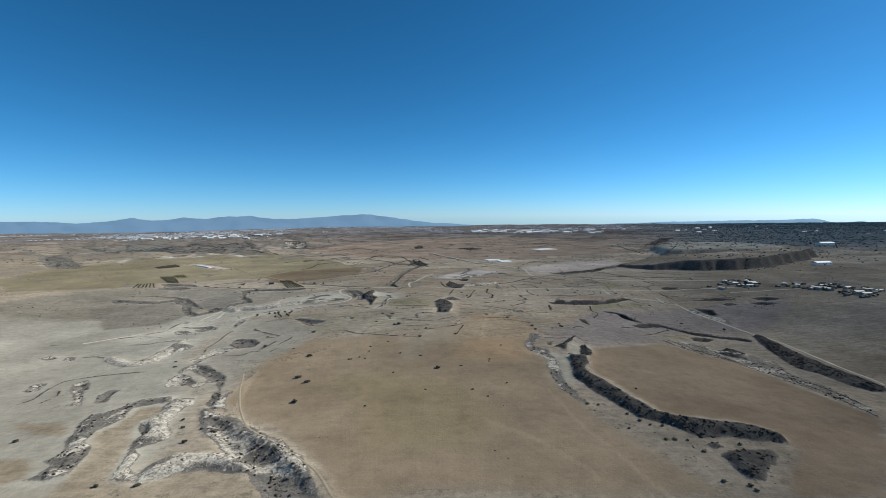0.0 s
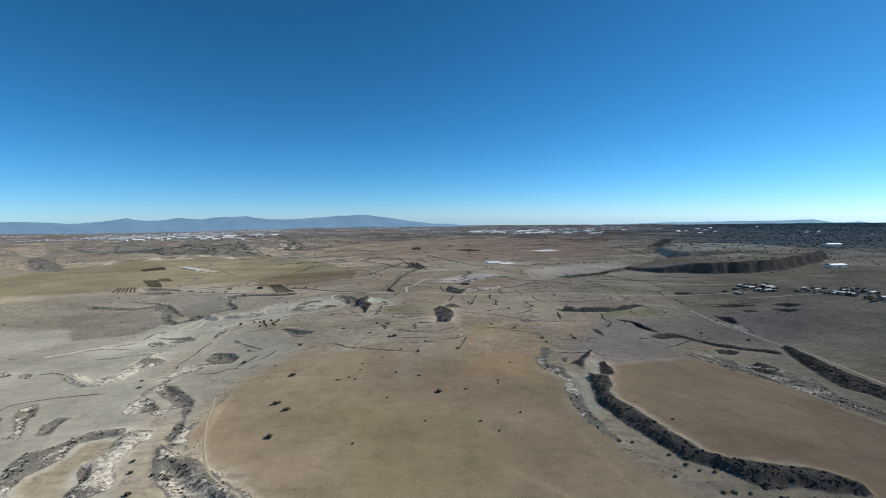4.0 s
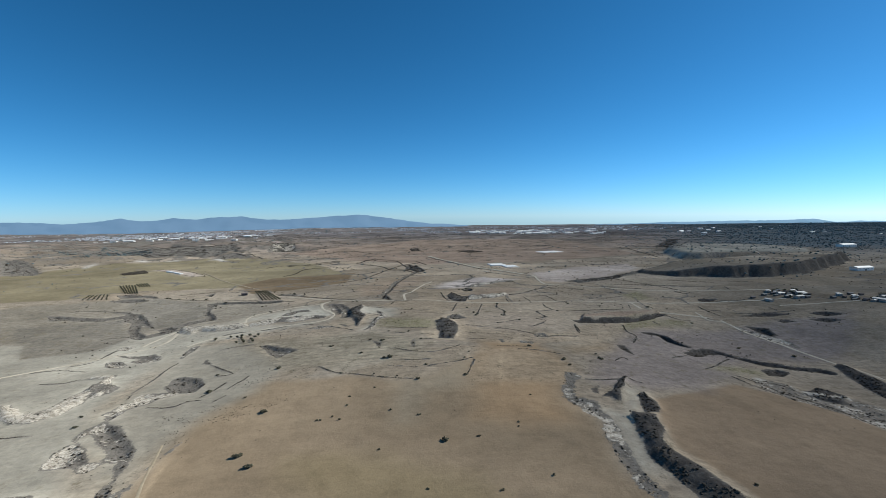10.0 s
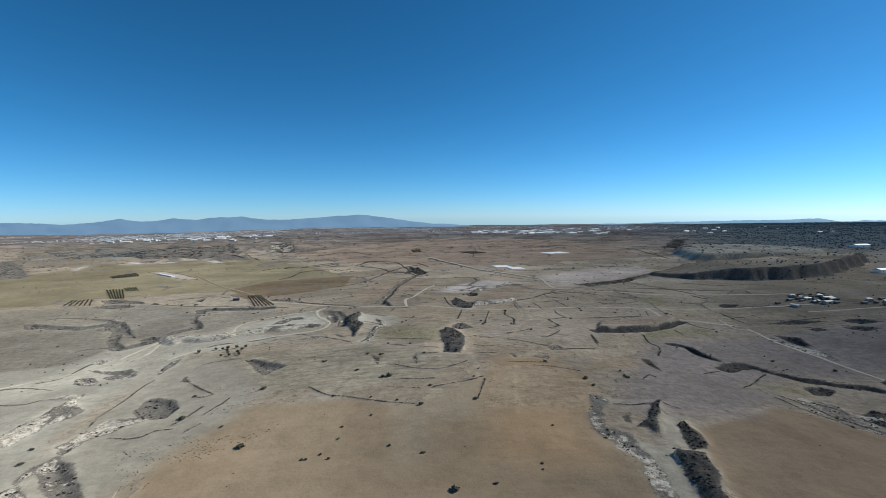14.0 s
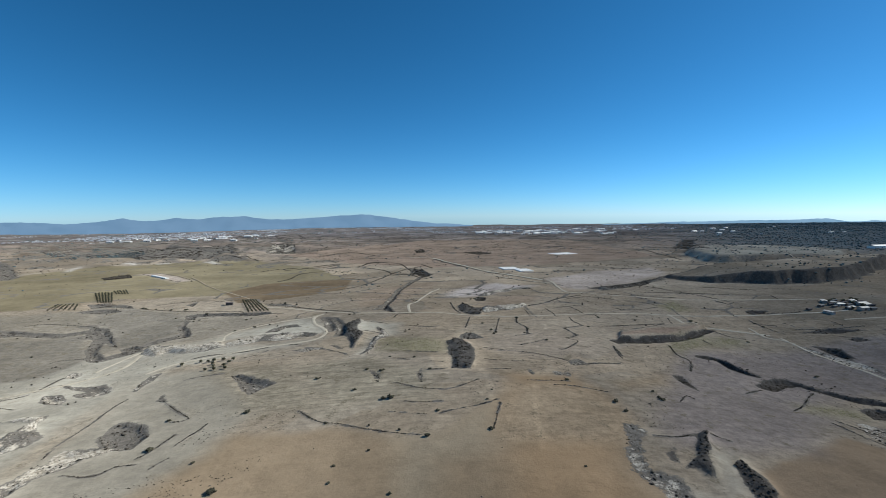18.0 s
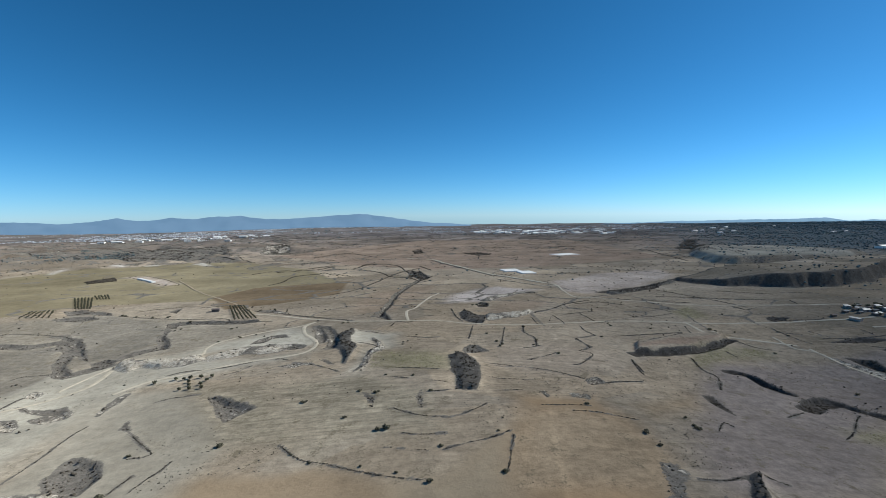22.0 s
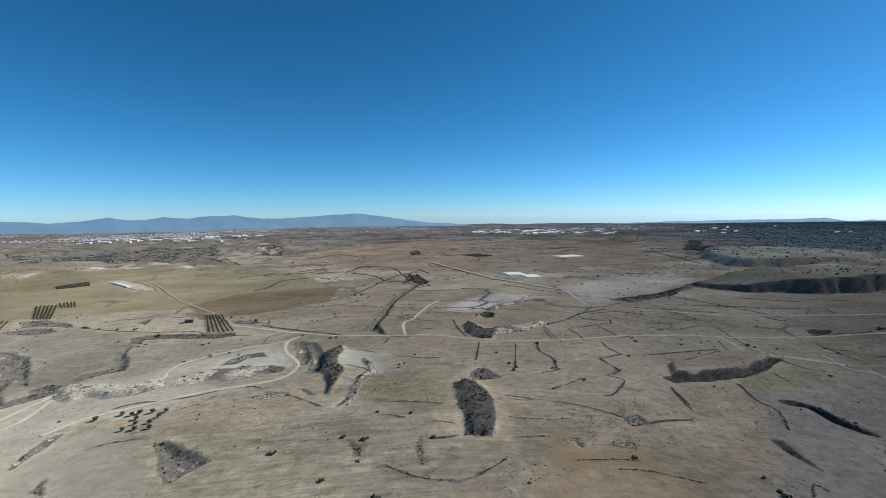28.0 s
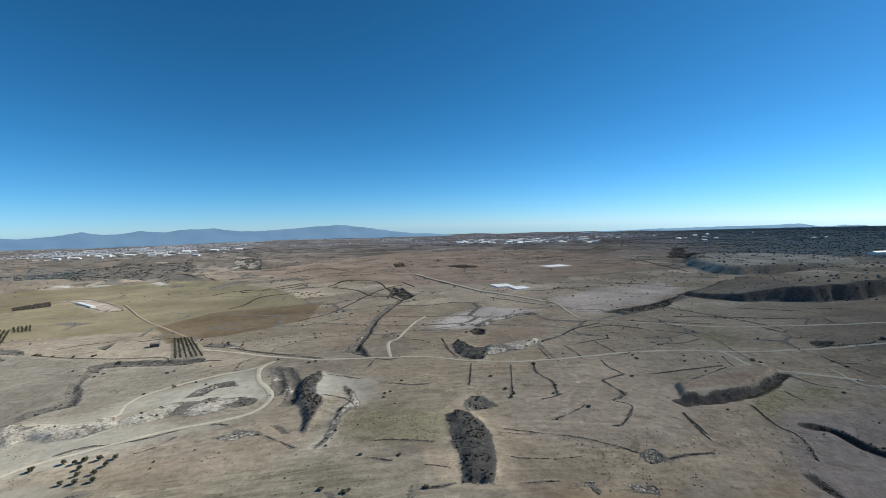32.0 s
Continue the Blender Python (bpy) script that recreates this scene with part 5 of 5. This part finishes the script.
BAD = [(-1026, 1473), (-943, 1470), (-923, 1576), (-884, 1678), (-847, 1803), (-712, 1657), (-665, 1732), (-503, 1479), (-487, 1333), (-516, 1268), (-624, 1257), (-745, 1271), (-817, 1306), (-877, 1297)]
p = within(BAD, 0.012)
scatter("badland_scrub", p, rng.uniform(1.0, 3.2, len(p)), SCRUB, "dark scrub over far eroded hills", "scrub", 0.2, 0.45)

# loose weeds and stones over the uncropped ground
p = np.column_stack([rng.uniform(-280, 340, 22000), rng.uniform(150, 720, 22000)])
keep = vnoise(p[:, 0], p[:, 1], 38, 41) + 0.6 * vnoise(p[:, 0], p[:, 1], 11, 42) > 0.42
for outline, tone in FIELDS:
    if tone in (BROWN, DARK_BROWN, TILLED):
        keep &= (inside(p[:, 0], p[:, 1], outline) < 1) | (rng.random(len(p)) < 0.02)
p = p[keep]
scatter("dry_tufts", p, rng.uniform(0.15, 0.42, len(p)), GARIGUE, "scattered dry weeds on bare earth", "weeds", 0.2, 0.6)


def box_bm(bm, x0, y0, z0, x1, y1, z1):
    r = bmesh.ops.create_cube(bm, size=1.0, matrix=Matrix.Translation(((x0 + x1) / 2, (y0 + y1) / 2, (z0 + z1) / 2))
                              @ Matrix.Diagonal((x1 - x0, y1 - y0, z1 - z0, 1)))
    return r["verts"]


def shed(name, wide, deep, tall, wall, roof, label, category, group=""):
    """A long building with a low gable roof, doors and windows."""
    ob = empty(name)
    bm = bmesh.new()
    box_bm(bm, -wide / 2, -deep / 2, -2.0, wide / 2, deep / 2, tall)
    part("wall", from_bm("wall", bm, wall), ob)
    rise, over = deep * 0.14, 0.4
    bm = bmesh.new()
    prof = [(-deep / 2 - over, tall - 0.05), (0, tall + rise), (deep / 2 + over, tall - 0.05), (deep / 2 + over, tall + 0.2), (0, tall + rise + 0.25), (-deep / 2 - over, tall + 0.2)]
    ends = [[bm.verts.new((x, y, z)) for y, z in prof] for x in (-wide / 2 - over, wide / 2 + over)]
    bm.faces.new(ends[0])
    bm.faces.new(ends[1][::-1])
    for i in range(6):
        j = (i + 1) % 6
        bm.faces.new((ends[0][j], ends[0][i], ends[1][i], ends[1][j]))
    part("roof", from_bm("roof", bm, roof), ob, "low pitched sheet roof")
    bm = bmesh.new()
    box_bm(bm, -1.6, -deep / 2 - 0.06, 0, 1.6, -deep / 2 + 0.1, min(3.2, tall * 0.8))
    door = part("door", from_bm("door", bm, SHEET), ob, "dark sheet metal door")
    bm = bmesh.new()
    box_bm(bm, 1.2, -deep / 2 - 0.14, 0.95, 1.3, -deep / 2 - 0.06, 1.2)
    part("handle", from_bm("handle", bm, TIN), door)
    win = None
    for k in range(max(2, int(wide / 7))):
        x = -wide / 2 + wide * (k + 0.5) / max(2, int(wide / 7))
        if abs(x) > 2.4:
            if win is None:
                bm = bmesh.new()
                box_bm(bm, -0.9, -deep / 2 - 0.05, tall * 0.5, 0.9, -deep / 2 + 0.1, tall * 0.75)
                win = from_bm("window", bm, DARKWIN)
            part("window", win, ob).location.x = x
    return tagged(ob, label, category, group)


def greenhouse(name, wide, deep, bays, label):
    """Arched film tunnels side by side."""
    ob = empty(name)
    w = wide / bays
    v, f = [], []
    for x in (0, 1):
        for i in range(9):
            a = math.pi * i / 8
            v.append((w / 2 - w / 2 * math.cos(a), -deep / 2 + x * deep, 1.0 + 0.6 * math.sin(a)))
    for i in range(8):
        f.append((i, i + 1, 9 + i + 1, 9 + i))
    arch = mesh_np("film_roof", v, np.array(f), FILM, True)
    bm = bmesh.new()
    lo = [bm.verts.new((x, -deep / 2, -1.5)) for x in (0, w)]
    top = [bm.verts.new((w / 2 - w / 2 * math.cos(math.pi * i / 8), -deep / 2, 1.0 + 0.6 * math.sin(math.pi * i / 8))) for i in range(9)]
    bm.faces.new([lo[0], lo[1]] + top[::-1])
    gable = from_bm("end_wall", bm, FILM)
    bm = bmesh.new()
    for x in (-wide / 2, wide / 2):
        box_bm(bm, x - 0.05, -deep / 2, -1.5, x + 0.05, deep / 2, 1.0)
    part("side_wall", from_bm("side_wall", bm, FILM), ob)
    for k in range(bays):
        x = -wide / 2 + k * w
        part("film_roof", arch, ob).location.x = x
        part("end_wall", gable, ob).location.x = x
        rear = part("end_wall", gable, ob)
        rear.location = (x, deep, 0)
    return tagged(ob, label, "greenhouse", "greenhouses by the track")


def put(ob, x, y, turn):
    m = pose(x, y, float(height(x, y)[0]), 0, 0, turn)
    ob.matrix_basis = m
    return ob


put(greenhouse("greenhouse", 30, 32, 5, "white film greenhouse tunnels beside a dirt track"), 166, 985, 8)
put(greenhouse("greenhouse", 25, 31, 4, "white film greenhouse tunnels beside a dirt track"), 186, 954, 8)
put(greenhouse("greenhouse", 62, 40, 9, "wide white film greenhouse on reddish soil"), 366, 1296, 20)
put(greenhouse("greenhouse", 6, 60, 1, "long pale greenhouse tunnels on an ochre slope"), -425, 935, 47)

FARM = [shed("farm_shed", w, d, t, TIN if w > 8 else SHEET, r, label, "shed", "farm sheds")
        for w, d, t, r, label in ((6, 3.6, 1.9, TIN, "low farm shed with a grey sheet roof"), (9, 4.5, 2.2, PALE_ROOF, "low farm shed with a pale sheet roof"),
                                  (5, 3, 1.8, TILES, "small farm shed with a brown roof"))]
used = set()
for i, (x, y) in enumerate([(425, 616), (443, 632), (439, 620), (458, 636), (446, 616), (460, 626), (455, 615), (473, 628), (469, 616), (474, 612), (412, 592), (403, 606), (490, 591), (509, 603), (504, 591), (526, 606), (518, 592), (535, 601)]):
    k = FARM[i % 3]
    turn = float(rng.choice([12, 102, 20, 190, 60]))
    if k.name in used:
        copy_thing(k, pose(x, y, float(height(x, y)[0]), 0, 0, turn))
    else:
        used.add(k.name)
        put(k, x, y, turn)
YARDS = ([(421, 600), (451, 635), (483, 643), (487, 620), (461, 592)],
         [(496, 581), (557, 600), (589, 567), (587, 538), (543, 498), (521, 521), (519, 558)])
YARD_TREE = [tree("farm_tree", 4.6, 5.0, LEAF, 70, "dark green tree beside low farm sheds", "tree", "trees of the farmyards", 0.25) for _ in range(2)]
for yard, count in zip(YARDS, (14, 34)):
    p = within(yard, 0.08)[:400]
    for i, (x, y) in enumerate(p[:count]):
        copy_thing(FARM[i % 3], pose(x, y, float(height(x, y)[0]), 0, 0, float(rng.normal(10, 8)) + 90 * (i % 4 == 3)) @ Matrix.Scale(float(rng.uniform(0.8, 1.4)), 4))
    for x, y in p[count:2 * count]:
        plant(YARD_TREE, float(x), float(y), 0.7)
put(shed("field_hut", 7, 4.5, 2.6, SHEET, TILES, "small brownish hut beside an orchard", "hut"), -216, 690, 10)
put(shed("white_barn", 34, 14, 5, FILM, FILM, "large white barn with a pale roof among dark fields", "barn"), 760, 817, 8)
put(shed("white_barn", 50, 20, 6, FILM, FILM, "large white barn at the edge of far woods", "barn"), 1245, 1329, 8)

HALLS = [shed("warehouse", w, d, t, WHITE, r, "large white warehouse on the edge of the town", "warehouse", "warehouses of the town")
         for w, d, t, r in ((26, 12, 4, WHITE), (18, 10, 3.5, FILM), (36, 14, 4.5, WHITE), (16, 10, 4, TILES))]
used = set()
for i in range(190):
    if i < 66:
        x, y = rng.uniform(-1350, -760), rng.uniform(2100, 2750)
    elif i < 172:
        y = rng.uniform(2450, 3250)
        x = y * rng.uniform(0.12, 0.42)
    else:
        x, y = rng.uniform(1300, 2600), rng.uniform(2000, 3300)
    k = HALLS[i % 4]
    turn = float(rng.normal(8, 14))
    if k.name in used:
        copy_thing(k, pose(x, y, float(height(x, y)[0]), 0, 0, turn))
    else:
        used.add(k.name)
        put(k, x, y, turn)


def town():
    """Far white flat-roofed houses, tinted for haze, crowded in the town, sparse beyond it."""
    spots = []
    for n, xlo, xhi, ylo, yhi in ((3200, -4200, -1300, 2400, 3900), (3000, -1900, 300, 2900, 4400), (1700, -100, 1900, 2900, 4300), (160, 1200, 4000, 2200, 4400), (500, -4400, -600, 3300, 4600)):
        x, y = rng.uniform(xlo, xhi, n), rng.uniform(ylo, yhi, n)
        k = vnoise(x, y, 260, 51) + 0.5 * vnoise(x, y, 90, 52) > 0.0
        spots.append(np.column_stack([x[k], y[k]]))
    p = np.concatenate(spots)
    n = len(p)
    w, d, h = rng.uniform(3, 8, n), rng.uniform(5, 9, n), rng.uniform(1.8, 4.2, n)
    z = height(p[:, 0], p[:, 1])
    sx, sy = np.array([-1, 1, 1, -1, -1, 1, 1, -1]) * 0.5, np.array([-1, -1, 1, 1, -1, -1, 1, 1]) * 0.5
    sz = np.array([0, 0, 0, 0, 1, 1, 1, 1])
    v = np.stack([p[:, :1] + w[:, None] * sx, p[:, 1:] + d[:, None] * sy, z[:, None] - 2 + (h + 2)[:, None] * sz], 2).reshape(-1, 3)
    q = np.array([(0, 1, 5, 4), (1, 2, 6, 5), (2, 3, 7, 6), (3, 0, 4, 7), (4, 5, 6, 7)])
    f = (q[None] + 8 * np.arange(n)[:, None, None]).reshape(-1, 4)
    tagged(new("town_houses", mesh_np("town_houses", v, f, HAZY_TOWN)), "pale flat-roofed houses of a far town", "houses", kind="stuff")


town()

# far trees: thin over the plain, thick on the right
n = 90000
x, y = rng.uniform(-3800, 4600, n), 750 + 3800 * rng.random(n) ** 1.2
wood = smooth(x / np.maximum(y, 1), 0.35, 0.75)
keep = rng.random(n) < 0.003 + 0.012 * smooth(y, 1400, 2400) + 0.95 * np.maximum(wood * smooth(y, 800, 1500), 0.35 * smooth(vnoise(x, y, 160, 61), 0.2, 0.6))
for outline, tone in FIELDS:
    if tone in (OCHRE, UMBER, LILAC, RUDDY):
        keep &= (inside(x, y, outline) < 0) | (rng.random(n) < 0.15)
p = np.column_stack([x[keep], y[keep]])
lush = smooth(p[:, 0] / p[:, 1], 0.35, 0.75)
scatter("far_trees", p, (0.7 + 1.7 * rng.random(len(p)) ** 2) * (0.7 + p[:, 1] / 2200) * (1 + 0.25 * lush), HAZY_WOODS, "dark trees scattered over the distant plain", "trees", 0.1, 0.65, 0.4)

# ---- distance ----


# blue haze put into the ridges' own colour and made to glow evenly
def haze_material(name, haze_colour, strength):
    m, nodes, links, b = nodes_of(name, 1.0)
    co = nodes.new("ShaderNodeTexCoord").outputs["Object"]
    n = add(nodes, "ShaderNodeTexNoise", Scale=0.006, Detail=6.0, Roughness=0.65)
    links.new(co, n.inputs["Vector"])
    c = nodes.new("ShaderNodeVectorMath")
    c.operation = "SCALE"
    c.inputs[0].default_value = haze_colour
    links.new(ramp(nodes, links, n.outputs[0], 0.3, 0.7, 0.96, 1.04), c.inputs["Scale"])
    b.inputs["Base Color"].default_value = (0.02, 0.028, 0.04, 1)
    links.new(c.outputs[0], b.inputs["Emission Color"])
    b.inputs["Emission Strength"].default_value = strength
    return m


def ridge(name, profile, depth, low, material, label):
    px, pz = zip(*profile)
    x = np.arange(px[0], px[-1], 22.0)
    top = np.interp(x, px, pz) + 2.5 * (1 - 2 * np.abs(vnoise(x, x * 0, 190, 71))) - 4 * np.abs(vnoise(x, x * 0, 70, 72)) + 1.5 * vnoise(x, x * 0, 30, 74)
    v, rows = [], 8
    for k in range(rows):
        s = k / (rows - 1)
        y = depth - 130 * s + 25 * vnoise(x, x * 0 + 40 * k, 120, 73) * (k > 0)
        v.append(np.column_stack([x, y, low + (top - low) * (1 - s) ** 1.2]))
    n = len(x)
    i = (np.arange(rows - 1)[:, None] * n + np.arange(n - 1)[None]).ravel()
    f = np.stack([i + n, i + n + 1, i + 1, i], 1)
    return tagged(new(name, mesh_np(name, np.concatenate(v), f, material, True)), label, "mountains", kind="structure")


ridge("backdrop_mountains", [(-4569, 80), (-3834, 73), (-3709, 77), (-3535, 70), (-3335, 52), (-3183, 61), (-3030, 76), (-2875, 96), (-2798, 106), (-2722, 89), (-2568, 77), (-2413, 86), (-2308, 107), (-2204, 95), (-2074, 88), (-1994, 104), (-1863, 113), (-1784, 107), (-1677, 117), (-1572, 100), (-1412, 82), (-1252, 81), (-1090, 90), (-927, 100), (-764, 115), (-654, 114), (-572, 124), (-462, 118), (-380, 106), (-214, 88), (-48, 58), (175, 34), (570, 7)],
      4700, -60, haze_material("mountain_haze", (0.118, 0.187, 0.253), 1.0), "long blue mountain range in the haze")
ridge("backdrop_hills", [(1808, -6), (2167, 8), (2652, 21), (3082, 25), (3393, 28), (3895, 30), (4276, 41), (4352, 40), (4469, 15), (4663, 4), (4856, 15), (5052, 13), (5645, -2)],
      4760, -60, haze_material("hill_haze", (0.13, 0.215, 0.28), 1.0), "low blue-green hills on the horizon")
